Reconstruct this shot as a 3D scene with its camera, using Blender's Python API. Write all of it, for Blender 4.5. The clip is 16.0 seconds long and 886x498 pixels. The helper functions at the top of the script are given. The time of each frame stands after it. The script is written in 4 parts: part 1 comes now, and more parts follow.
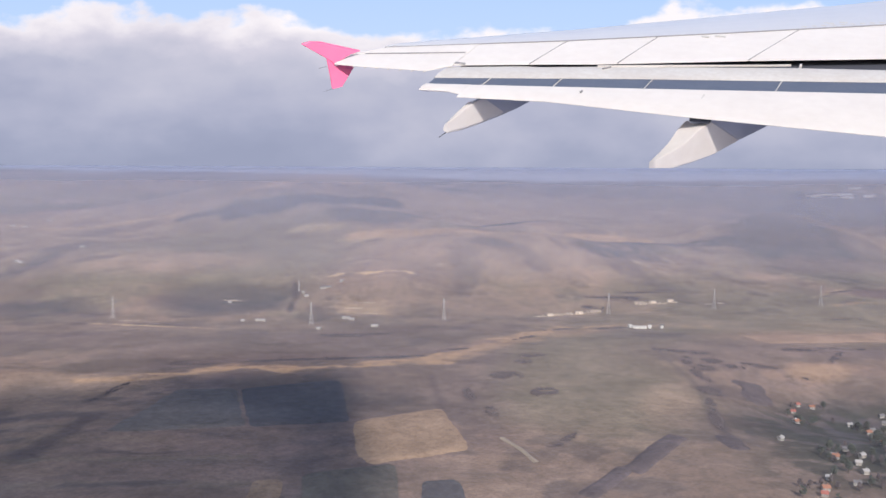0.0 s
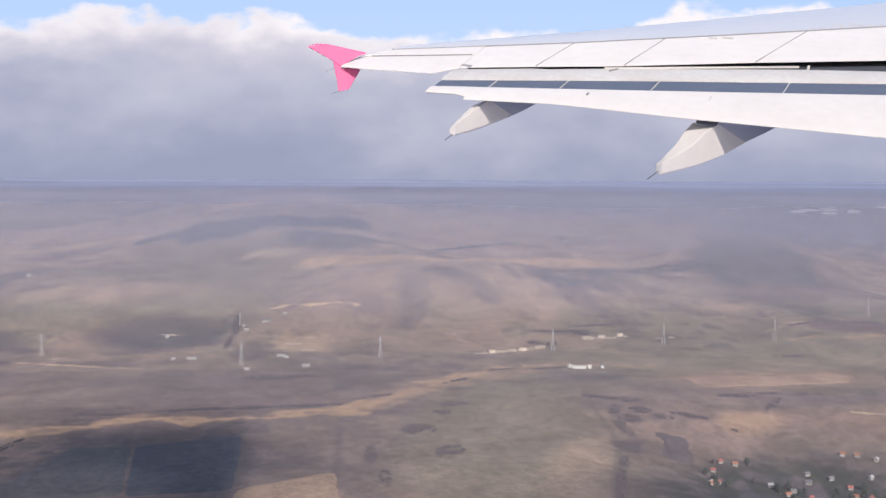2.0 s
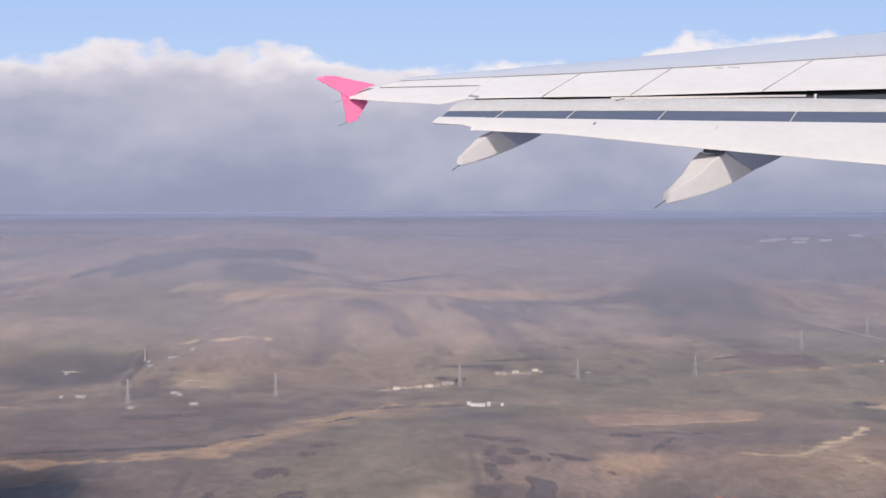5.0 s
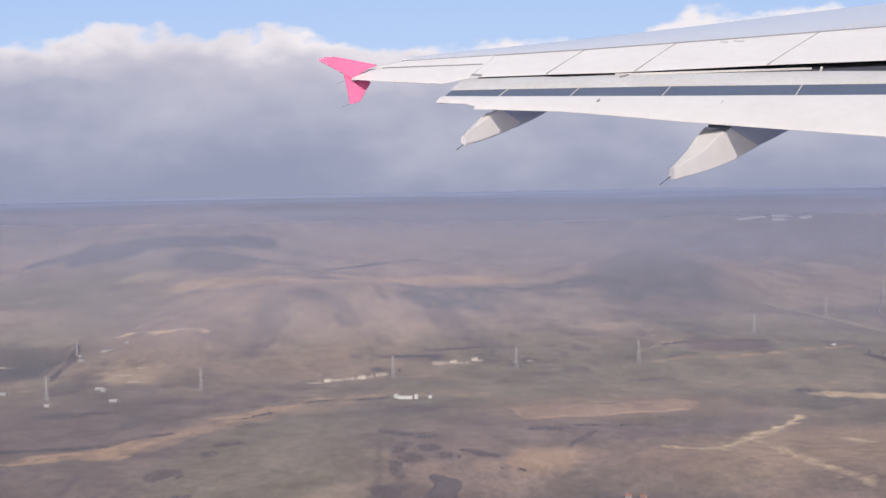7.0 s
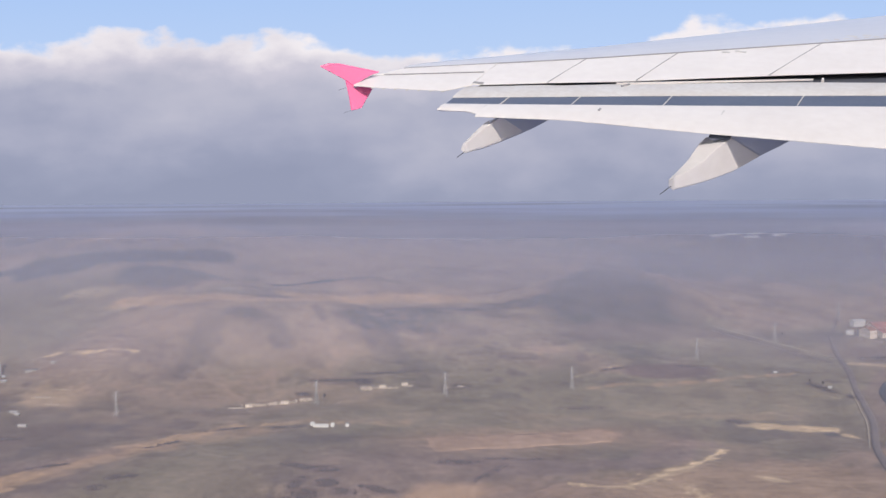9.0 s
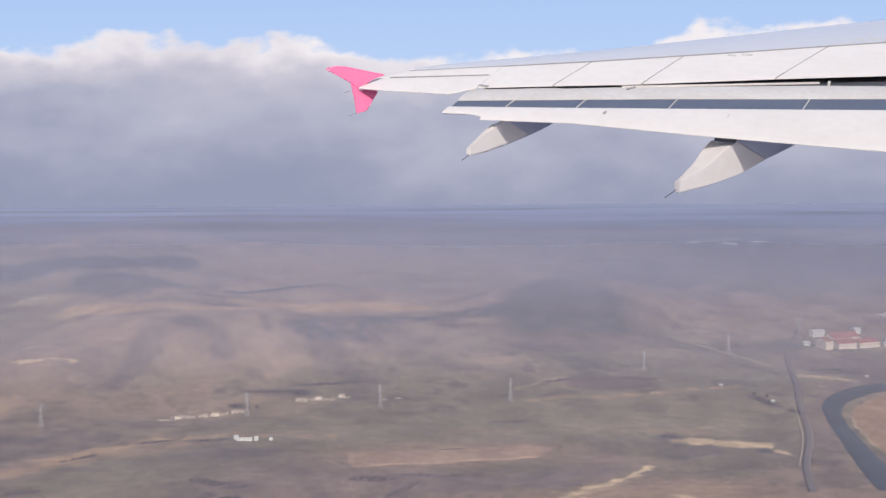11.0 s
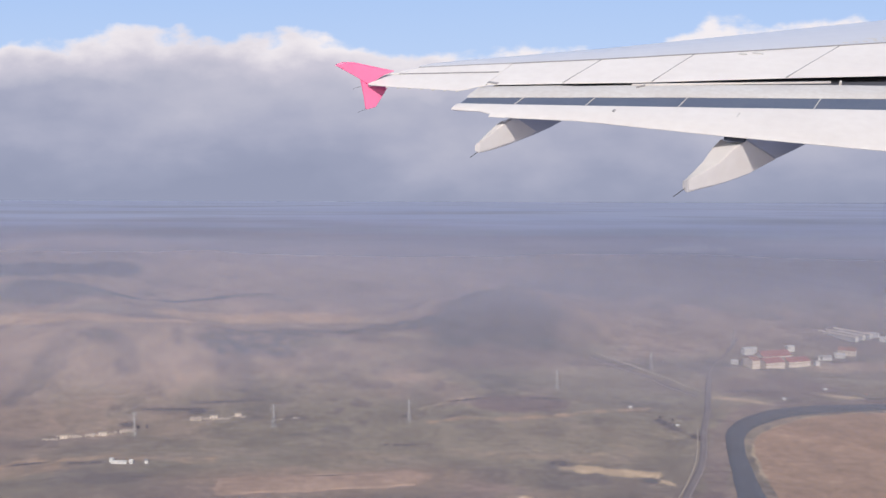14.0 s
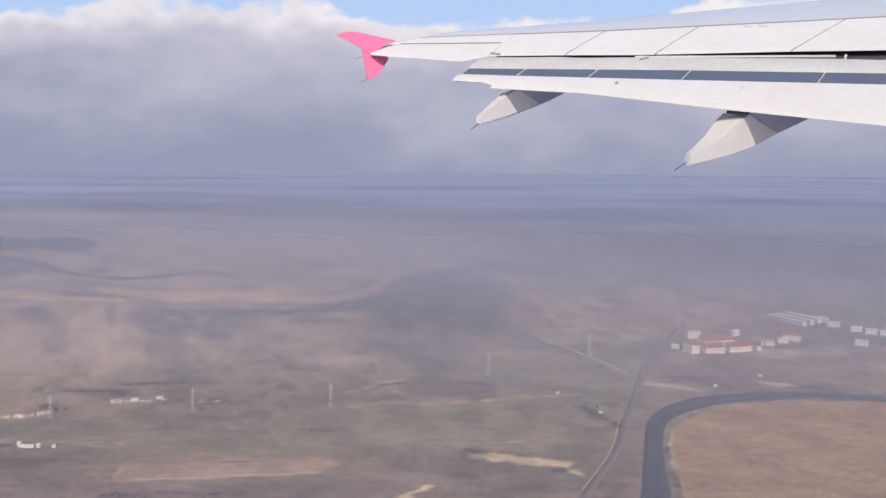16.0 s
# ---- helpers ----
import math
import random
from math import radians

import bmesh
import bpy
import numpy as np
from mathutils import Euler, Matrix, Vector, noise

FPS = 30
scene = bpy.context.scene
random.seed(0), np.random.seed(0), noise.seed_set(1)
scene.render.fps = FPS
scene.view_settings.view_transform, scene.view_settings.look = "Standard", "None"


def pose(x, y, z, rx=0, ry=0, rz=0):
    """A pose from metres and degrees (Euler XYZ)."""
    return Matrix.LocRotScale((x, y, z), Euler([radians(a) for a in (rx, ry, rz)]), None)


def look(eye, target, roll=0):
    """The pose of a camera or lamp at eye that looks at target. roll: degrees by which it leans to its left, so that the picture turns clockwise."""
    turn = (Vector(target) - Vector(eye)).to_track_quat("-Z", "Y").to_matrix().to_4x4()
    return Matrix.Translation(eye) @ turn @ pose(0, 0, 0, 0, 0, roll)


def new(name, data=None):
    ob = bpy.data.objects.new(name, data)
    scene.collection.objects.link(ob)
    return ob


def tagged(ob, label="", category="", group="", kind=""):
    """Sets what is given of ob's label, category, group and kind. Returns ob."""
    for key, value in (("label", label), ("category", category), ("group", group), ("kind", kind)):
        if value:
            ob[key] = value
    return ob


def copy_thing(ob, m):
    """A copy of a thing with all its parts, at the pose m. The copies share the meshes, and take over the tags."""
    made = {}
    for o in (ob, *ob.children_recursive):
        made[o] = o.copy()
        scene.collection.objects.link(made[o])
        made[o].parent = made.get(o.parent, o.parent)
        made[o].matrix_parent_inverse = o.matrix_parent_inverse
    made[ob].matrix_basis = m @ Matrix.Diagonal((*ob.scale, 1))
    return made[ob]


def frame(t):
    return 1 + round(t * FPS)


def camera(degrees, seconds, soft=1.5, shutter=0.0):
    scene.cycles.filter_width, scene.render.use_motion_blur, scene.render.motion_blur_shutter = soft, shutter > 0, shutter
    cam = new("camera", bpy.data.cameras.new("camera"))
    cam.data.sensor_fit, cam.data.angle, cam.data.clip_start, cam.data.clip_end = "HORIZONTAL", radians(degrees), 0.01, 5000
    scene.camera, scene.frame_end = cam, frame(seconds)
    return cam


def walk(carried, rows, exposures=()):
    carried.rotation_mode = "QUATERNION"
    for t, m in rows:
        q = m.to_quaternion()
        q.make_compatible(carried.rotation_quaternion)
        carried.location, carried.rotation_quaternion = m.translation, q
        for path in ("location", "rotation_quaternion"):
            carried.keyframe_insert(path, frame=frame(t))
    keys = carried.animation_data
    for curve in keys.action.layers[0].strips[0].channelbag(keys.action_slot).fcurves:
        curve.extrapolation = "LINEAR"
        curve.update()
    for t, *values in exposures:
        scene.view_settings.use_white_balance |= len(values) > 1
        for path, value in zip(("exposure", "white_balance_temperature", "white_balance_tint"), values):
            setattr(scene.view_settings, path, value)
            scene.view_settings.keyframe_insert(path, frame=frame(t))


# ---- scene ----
cam = camera(52.0, 16.0)
PATH = [
    (0, (-0.279, -2.89, 18.576), (-0.277, -0.895, 18.433), 0.3),
    (0.5, (1.928, -2.149, 18.947), (1.928, -0.153, 18.814), 0.3),
    (1, (4.399, -1.308, 19.877), (4.393, 0.687, 19.744), 0.35),
    (1.5, (6.728, -0.581, 21.336), (6.716, 1.413, 21.188), 0.5),
    (2, (8.994, 0.649, 22.867), (8.977, 2.644, 22.727), 0.25),
    (2.5, (11.32, 1.709, 24.28), (11.297, 3.705, 24.159), 0.05),
    (3, (13.739, 2.354, 24.387), (13.71, 4.351, 24.282), 0.1),
    (3.5, (15.926, 2.809, 24.064), (15.892, 4.806, 23.972), 0.1),
    (4, (18.37, 3.334, 23.156), (18.332, 5.332, 23.087), 0.2),
    (6.5, (30.248, 7.251, 22.96), (30.194, 9.247, 22.856), -0.8),
    (7, (32.773, 8.315, 23.719), (32.714, 10.311, 23.601), -1.0),
    (7.5, (34.974, 9.009, 24.443), (34.913, 11.004, 24.322), -1.1),
    (8, (37.491, 9.997, 25.092), (37.428, 11.993, 24.972), -0.7),
    (8.5, (39.711, 10.887, 25.379), (39.648, 12.883, 25.265), -0.1),
    (9, (42.06, 11.303, 25.505), (41.997, 13.3, 25.402), -0.4),
    (11.5, (53.243, 14.179, 26.767), (53.162, 16.175, 26.671), -0.3),
    (12, (55.551, 14.894, 27.38), (55.469, 16.89, 27.287), -0.4),
    (12.5, (57.695, 15.297, 27.811), (57.612, 17.294, 27.723), -0.3),
    (13, (60.154, 15.812, 28.078), (60.064, 17.808, 27.987), 0.1),
    (13.5, (62.509, 16.208, 28.385), (62.414, 18.204, 28.291), 0.3),
    (14, (64.917, 16.881, 28.803), (64.815, 18.876, 28.698), 0.2),
    (14.5, (67.314, 17.266, 29.134), (67.209, 19.26, 29.02), 0.0),
    (15, (69.855, 17.763, 29.383), (69.748, 19.756, 29.257), 0.1),
    (15.5, (72.158, 18.351, 29.744), (72.054, 20.343, 29.599), 0.3),
    (16, (74.602, 19.028, 30.307), (74.495, 21.018, 30.139), 0.7),
]
walk(cam, [(t, look(eye, target, roll)) for t, eye, target, roll in PATH], ((0, 0.12), (2.2, 0.10), (3.2, 0.0), (7, -0.04), (16, -0.04)))

# ---- world, sun, exposure ----
world = bpy.data.worlds.new("world")
scene.world = world
world.use_nodes = True
wn = world.node_tree.nodes
sky = wn.new("ShaderNodeTexSky")
sky.sky_type, sky.sun_disc = "NISHITA", False
sky.sun_elevation, sky.sun_rotation = radians(31.6), radians(169.4)
world.node_tree.links.new(sky.outputs[0], wn["Background"].inputs[0])
wn["Background"].inputs[1].default_value = 0.11
sun = new("sun", bpy.data.lights.new("sun", "SUN"))
sun.data.energy, sun.data.angle, sun.data.color = 3.7, radians(0.6), (1.0, 0.93, 0.86)
sun.matrix_world = look((150, -800, 500), (0, 0, 0))


# ---- materials ----
def material(name, colour, rough=0.8, metal=0.0, grain=0.0, size=1.0, second=None, bump=0.0, gloss=0.5):
    """Paint, plaster, soil and the like: a colour mottled at two scales, with a fine relief."""
    m = bpy.data.materials.new(name)
    m.use_nodes = True
    n, l = m.node_tree.nodes, m.node_tree.links
    b = n["Principled BSDF"]
    b.inputs["Roughness"].default_value, b.inputs["Metallic"].default_value = rough, metal
    b.inputs["Specular IOR Level"].default_value = gloss
    b.inputs["Base Color"].default_value = (*colour, 1)
    if grain:
        at = n.new("ShaderNodeTexCoord")
        fine, broad = n.new("ShaderNodeTexNoise"), n.new("ShaderNodeTexNoise")
        fine.inputs["Scale"].default_value, broad.inputs["Scale"].default_value = 9 / size, 1.3 / size
        fine.inputs["Detail"].default_value = 6
        both = n.new("ShaderNodeMath")
        both.operation = "ADD"
        ramp = n.new("ShaderNodeMapRange")
        ramp.inputs[1].default_value, ramp.inputs[2].default_value = 0.65, 1.35
        ramp.inputs[3].default_value, ramp.inputs[4].default_value = 0, grain
        mix = n.new("ShaderNodeMix")
        mix.data_type = "RGBA"
        mix.inputs["A"].default_value = (*colour, 1)
        mix.inputs["B"].default_value = (*(second or [c * 0.45 for c in colour]), 1)
        for t in (fine, broad):
            l.new(at.outputs["Object"], t.inputs["Vector"])
        l.new(fine.outputs[0], both.inputs[0]), l.new(broad.outputs[0], both.inputs[1])
        l.new(both.outputs[0], ramp.inputs[0]), l.new(ramp.outputs[0], mix.inputs["Factor"])
        l.new(mix.outputs["Result"], b.inputs["Base Color"])
        if bump:
            rel = n.new("ShaderNodeBump")
            rel.inputs["Strength"].default_value, rel.inputs["Distance"].default_value = bump, 0.02 * size
            l.new(fine.outputs[0], rel.inputs["Height"]), l.new(rel.outputs[0], b.inputs["Normal"])
    return m


def land_material(name, colour=None):
    """Open country: grass, soil and stubble by the land cover stored on the sheet, broken up by grain and furrows."""
    m = bpy.data.materials.new(name)
    m.use_nodes = True
    n, l = m.node_tree.nodes, m.node_tree.links
    b = n["Principled BSDF"]
    b.inputs["Roughness"].default_value, b.inputs["Specular IOR Level"].default_value = 0.95, 0.15
    at = n.new("ShaderNodeTexCoord")
    if colour:
        cover = n.new("ShaderNodeRGB")
        cover.outputs[0].default_value = (*colour, 1)
    else:
        cover = n.new("ShaderNodeAttribute")
        cover.attribute_name = "cover"
    out = cover.outputs[0]
    for scale, low, high in ((0.16, 0.78, 1.22), (1.1, 0.83, 1.17), (4.0, 0.80, 1.20)):
        t, r, k = n.new("ShaderNodeTexNoise"), n.new("ShaderNodeMapRange"), n.new("ShaderNodeVectorMath")
        t.inputs["Scale"].default_value, t.inputs["Detail"].default_value, t.inputs["Roughness"].default_value = scale, 5, 0.6
        r.inputs[1].default_value, r.inputs[2].default_value, r.inputs[3].default_value, r.inputs[4].default_value = 0.3, 0.7, low, high
        k.operation = "MULTIPLY"
        l.new(at.outputs["Object"], t.inputs["Vector"]), l.new(t.outputs[0], r.inputs[0])
        l.new(out, k.inputs[0]), l.new(r.outputs[0], k.inputs[1])
        out = k.outputs[0]
    l.new(out, b.inputs["Base Color"])
    rel = n.new("ShaderNodeBump")
    rel.inputs["Strength"].default_value, rel.inputs["Distance"].default_value = 0.25, 0.1
    l.new(t.outputs[0], rel.inputs["Height"]), l.new(rel.outputs[0], b.inputs["Normal"])
    return m


def haze_sheet_material(name, colour, second, stops, shift, lit_through=False):
    """A translucent sheet that imitates haze: its thickness by the distance across the country (y, share), uneven all
    over.
    """
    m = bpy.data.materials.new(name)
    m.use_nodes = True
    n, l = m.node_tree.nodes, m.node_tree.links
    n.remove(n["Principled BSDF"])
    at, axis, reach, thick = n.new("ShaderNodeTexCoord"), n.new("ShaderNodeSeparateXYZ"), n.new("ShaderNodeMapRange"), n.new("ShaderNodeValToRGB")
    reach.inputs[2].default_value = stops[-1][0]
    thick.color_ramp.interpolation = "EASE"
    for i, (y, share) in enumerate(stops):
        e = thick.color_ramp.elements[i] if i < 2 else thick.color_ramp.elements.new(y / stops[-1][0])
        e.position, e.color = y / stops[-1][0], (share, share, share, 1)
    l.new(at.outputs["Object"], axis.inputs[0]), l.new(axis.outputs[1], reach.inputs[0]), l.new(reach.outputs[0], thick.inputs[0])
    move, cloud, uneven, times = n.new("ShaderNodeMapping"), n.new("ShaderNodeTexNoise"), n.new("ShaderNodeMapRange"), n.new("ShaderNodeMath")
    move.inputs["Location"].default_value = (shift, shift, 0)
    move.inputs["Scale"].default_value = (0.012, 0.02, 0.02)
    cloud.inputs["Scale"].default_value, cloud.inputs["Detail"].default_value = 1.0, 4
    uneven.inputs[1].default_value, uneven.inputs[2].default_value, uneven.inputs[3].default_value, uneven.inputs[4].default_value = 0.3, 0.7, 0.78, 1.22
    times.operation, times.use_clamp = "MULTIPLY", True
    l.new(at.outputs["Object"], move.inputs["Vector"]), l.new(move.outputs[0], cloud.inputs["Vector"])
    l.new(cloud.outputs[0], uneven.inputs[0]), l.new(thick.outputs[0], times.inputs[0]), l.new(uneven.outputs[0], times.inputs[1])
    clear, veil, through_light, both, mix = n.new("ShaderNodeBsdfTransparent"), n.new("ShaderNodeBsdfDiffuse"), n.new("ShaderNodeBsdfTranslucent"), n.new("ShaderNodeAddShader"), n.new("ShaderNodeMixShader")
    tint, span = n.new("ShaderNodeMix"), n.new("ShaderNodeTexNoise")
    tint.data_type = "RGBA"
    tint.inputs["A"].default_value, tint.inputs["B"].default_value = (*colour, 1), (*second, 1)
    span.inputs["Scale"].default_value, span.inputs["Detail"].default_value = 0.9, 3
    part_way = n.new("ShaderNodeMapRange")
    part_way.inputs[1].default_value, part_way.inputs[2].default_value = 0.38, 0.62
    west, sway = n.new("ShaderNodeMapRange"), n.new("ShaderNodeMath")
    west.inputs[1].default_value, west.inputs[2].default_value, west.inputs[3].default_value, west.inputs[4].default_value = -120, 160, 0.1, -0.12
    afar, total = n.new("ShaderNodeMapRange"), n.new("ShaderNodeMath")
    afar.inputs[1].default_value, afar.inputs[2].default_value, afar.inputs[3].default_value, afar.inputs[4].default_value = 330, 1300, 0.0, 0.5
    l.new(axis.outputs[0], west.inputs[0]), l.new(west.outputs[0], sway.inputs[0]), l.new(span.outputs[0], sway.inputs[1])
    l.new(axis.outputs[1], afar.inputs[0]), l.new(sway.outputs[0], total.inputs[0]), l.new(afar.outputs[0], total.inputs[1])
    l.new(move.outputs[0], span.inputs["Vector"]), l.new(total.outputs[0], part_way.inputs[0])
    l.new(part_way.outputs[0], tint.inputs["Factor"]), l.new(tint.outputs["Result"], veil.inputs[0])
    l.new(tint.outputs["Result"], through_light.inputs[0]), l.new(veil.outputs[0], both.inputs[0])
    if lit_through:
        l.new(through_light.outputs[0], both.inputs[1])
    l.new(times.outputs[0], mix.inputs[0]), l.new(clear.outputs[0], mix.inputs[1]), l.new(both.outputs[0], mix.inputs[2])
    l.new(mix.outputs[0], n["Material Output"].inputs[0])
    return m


CREST = ((0.0, 0.50), (0.10, 0.58), (0.20, 0.70), (0.30, 0.56), (0.37, 0.64), (0.43, 0.46), (0.50, 0.36), (0.58, 0.50), (0.65, 0.46), (0.71, 0.40), (0.77, 0.80), (0.83, 0.66), (0.90, 0.72), (1.0, 0.60))


def sky_material():
    """The far sky: a bank of cloud with lit, ragged tops under a pale blue sky and grey haze below."""
    m = bpy.data.materials.new("far_sky")
    m.use_nodes = True
    n, l = m.node_tree.nodes, m.node_tree.links
    n.remove(n["Principled BSDF"])
    at, axis = n.new("ShaderNodeTexCoord"), n.new("ShaderNodeSeparateXYZ")
    l.new(at.outputs["Object"], axis.inputs[0])

    def ramp(source, stops):
        r = n.new("ShaderNodeValToRGB")
        for i, (p, c) in enumerate(stops):
            e = r.color_ramp.elements[i] if i < 2 else r.color_ramp.elements.new(p)
            e.position, e.color = p, (*c, 1)
        l.new(source, r.inputs[0])
        return r.outputs[0]

    def spread(source, a, b, c=0.0, d=1.0, soft=False):
        r = n.new("ShaderNodeMapRange")
        r.interpolation_type = "SMOOTHSTEP" if soft else "LINEAR"
        for i, v in enumerate((a, b, c, d)):
            r.inputs[i + 1].default_value = v
        l.new(source, r.inputs[0])
        return r.outputs[0]

    def billow(sx, sz, detail, rough=0.55):
        k, t = n.new("ShaderNodeMapping"), n.new("ShaderNodeTexNoise")
        k.inputs["Scale"].default_value = (sx, 1, sz)
        t.inputs["Scale"].default_value, t.inputs["Detail"].default_value, t.inputs["Roughness"].default_value = 1.0, detail, rough
        l.new(at.outputs["Object"], k.inputs["Vector"]), l.new(k.outputs[0], t.inputs["Vector"])
        return t.outputs[0]

    def combine(op, a, b):
        k = n.new("ShaderNodeMath")
        k.operation = op
        for i, v in enumerate((a, b)):
            if isinstance(v, float):
                k.inputs[i].default_value = v
            else:
                l.new(v, k.inputs[i])
        return k.outputs[0]

    z = axis.outputs[2]
    grey = lambda v: (v, v, v)
    # the height of the bank's crest from west to east, with single heads of cloud over the wing
    crest = ramp(spread(axis.outputs[0], -2800, 2400), [(p, grey(v)) for p, v in CREST])
    top = combine("ADD", spread(crest, 0, 1, 600, 1100), spread(billow(0.0034, 0.006, 6, 0.5), 0.3, 0.7, -75, 75))
    below = combine("SUBTRACT", top, z)
    body = spread(below, -18, 55, 0, 1, True)
    lit = combine("ADD", spread(billow(0.0042, 0.0075, 5, 0.5), 0.3, 0.7, -0.05, 0.05), spread(billow(0.0009, 0.0024, 3, 0.45), 0.3, 0.7, -0.13, 0.13))
    shade = combine("ADD", combine("ADD", combine("MULTIPLY", spread(below, 0, 240), 0.44), combine("MULTIPLY", spread(z, 820, 0), 0.58)), combine("ADD", lit, spread(axis.outputs[0], -1200, 300, 0.03, -0.10)))
    cloud = ramp(shade, ((0.0, (0.93, 0.88, 0.91)), (0.16, (0.80, 0.76, 0.82)), (0.34, (0.62, 0.60, 0.70)), (0.58, (0.50, 0.505, 0.62)), (0.72, (0.425, 0.44, 0.57)), (0.86, (0.35, 0.375, 0.51)), (1.0, (0.315, 0.342, 0.475))))
    blue = ramp(spread(z, 500, 1500), ((0.0, (0.56, 0.70, 0.95)), (1.0, (0.36, 0.55, 0.93))))
    mix, glow = n.new("ShaderNodeMix"), n.new("ShaderNodeEmission")
    mix.data_type = "RGBA"
    l.new(body, mix.inputs["Factor"]), l.new(blue, mix.inputs["A"]), l.new(cloud, mix.inputs["B"])
    l.new(mix.outputs["Result"], glow.inputs[0]), l.new(glow.outputs[0], n["Material Output"].inputs[0])
    return m


WHITE = material("white_aircraft_paint", (0.71, 0.665, 0.64), 0.42, 0, 0.5, 1.5, (0.58, 0.525, 0.50))
GREY = material("grey_paint_and_fairing_shade", (0.47, 0.48, 0.54), 0.32, 0, 0.3, 1.2, (0.40, 0.41, 0.47))
WARM = material("weathered_grey_paint", (0.60, 0.575, 0.56), 0.5, 0, 0.7, 0.7, (0.46, 0.41, 0.38))
SLOT_SHADE = material("slot_shade_blue", (0.085, 0.10, 0.15), 0.5, 0.0, 0.5, 0.4, (0.13, 0.145, 0.19))
DARK = material("bay_shade_and_bracket", (0.06, 0.064, 0.085), 0.7)
SCUFF = material("grey_scuff", (0.46, 0.44, 0.44), 0.6, 0, 0.6, 0.2, (0.6, 0.57, 0.55))
PINK = material("pink_paint", (0.80, 0.145, 0.31), 0.4, 0, 0.3, 0.6, (0.68, 0.11, 0.25))
SEAL = material("grey_sealant", (0.27, 0.26, 0.27), 0.7)
WICK = material("black_wick", (0.05, 0.05, 0.05), 0.6)
PLASTER = material("pale_plaster", (0.88, 0.75, 0.62), 0.9, 0, 0.4, 0.5)
LIME = material("white_limewash", (0.82, 0.80, 0.76), 0.9, 0, 0.3, 0.5)
TILE_RED = material("red_roof_tile", (0.46, 0.165, 0.135), 0.85, 0, 0.5, 0.2, bump=0.4)
TILE_ORANGE = material("orange_roof_tile", (0.42, 0.20, 0.13), 0.85, 0, 0.5, 0.2, bump=0.4)
SHEET = material("pale_sheet_roof", (0.72, 0.70, 0.68), 0.5, 0, 0.4, 0.3)
SLATE = material("grey_roof", (0.24, 0.23, 0.24), 0.8, 0, 0.4, 0.2)
GREYED = material("weathered_limewash", (0.48, 0.45, 0.42), 0.9, 0, 0.6, 0.3)
DULL = material("weathered_sheet_roof", (0.48, 0.46, 0.45), 0.6, 0, 0.5, 0.3)
CLOUD = material("cloud_white", (0.85, 0.85, 0.87), 1.0, 0, 0.3, 6.0, (0.7, 0.7, 0.74))
CLOUD.node_tree.nodes["Principled BSDF"].inputs["Alpha"].default_value = 0.52
GLASS = material("dark_window", (0.04, 0.045, 0.05), 0.15)
STEEL = material("galvanised_steel", (0.52, 0.50, 0.49), 0.6, 0.0, 0.3, 0.3)
BARK = material("bark", (0.10, 0.08, 0.065), 0.95, 0, 0.5, 0.1)
LEAF = material("dark_bare_scrub", (0.125, 0.10, 0.105), 1.0, 0, 0.6, 0.4, (0.08, 0.066, 0.07))
LEAF_GREEN = material("dark_green_foliage", (0.08, 0.092, 0.075), 1.0, 0, 0.6, 0.4, (0.05, 0.06, 0.05))
RUBBLE = material("pale_stone_rubble", (0.54, 0.45, 0.37), 0.95, 0, 0.5, 0.4, bump=0.5)
ROAD = material("worn_asphalt", (0.25, 0.208, 0.20), 0.95, 0, 0.7, 1.5, (0.17, 0.145, 0.145), 0, 0.15)
TRACK = material("pale_dirt_track", (0.44, 0.36, 0.28), 0.95, 0, 0.5, 1.5)
WATER = material("grey_green_water", (0.08, 0.082, 0.092), 0.45, 0, 0.3, 6.0, (0.08, 0.082, 0.092), 0.3, 0.25)
CAR = material("white_car_paint", (0.8, 0.8, 0.8), 0.3)
TYRE = material("black_tyre", (0.03, 0.03, 0.03), 0.9)
LAND = land_material("open_land")
PLOUGHED = land_material("ploughed_soil", (0.132, 0.122, 0.132))
STUBBLE = land_material("tan_stubble", (0.37, 0.255, 0.18))
RUSSET = land_material("russet_soil", (0.45, 0.30, 0.215))
HEATHER = land_material("heather_scrub", (0.15, 0.12, 0.125))
FALLOW = land_material("brown_fallow", (0.19, 0.165, 0.155))
GREENSWARD = land_material("olive_fallow", (0.175, 0.152, 0.13))
MEADOW = land_material("tan_dry_meadow", (0.43, 0.275, 0.18))


# ---- the lie of the land ----
LATTICE = np.random.RandomState(7).rand(256, 256)


def value_noise(x, y, size, shift=0.0):
    """Smooth noise from 0 to 1 whose blobs are about size metres wide."""
    u, v = np.asarray(x, float) / size + shift, np.asarray(y, float) / size + 1.7 * shift
    i, j = np.floor(u).astype(int), np.floor(v).astype(int)
    a, b = u - i, v - j
    a, b = a * a * (3 - 2 * a), b * b * (3 - 2 * b)
    g = lambda p, q: LATTICE[p % 256, q % 256]
    return (g(i, j) * (1 - a) + g(i + 1, j) * a) * (1 - b) + (g(i, j + 1) * (1 - a) + g(i + 1, j + 1) * a) * b


def rough_noise(x, y, size, octaves=4, shift=0.0):
    total, weight, w = 0.0, 0.0, 1.0
    for n in range(octaves):
        total = total + w * value_noise(x, y, size / 2**n, shift + 3.3 * n)
        weight, w = weight + w, w * 0.55
    return total / weight


def step(a, b, v):
    u = np.clip((v - a) / (b - a), 0, 1)
    return u * u * (3 - 2 * u)


def hill(x, y, cx, cy, rx, ry, high, turn=0.0):
    c, s = np.cos(np.radians(turn)), np.sin(np.radians(turn))
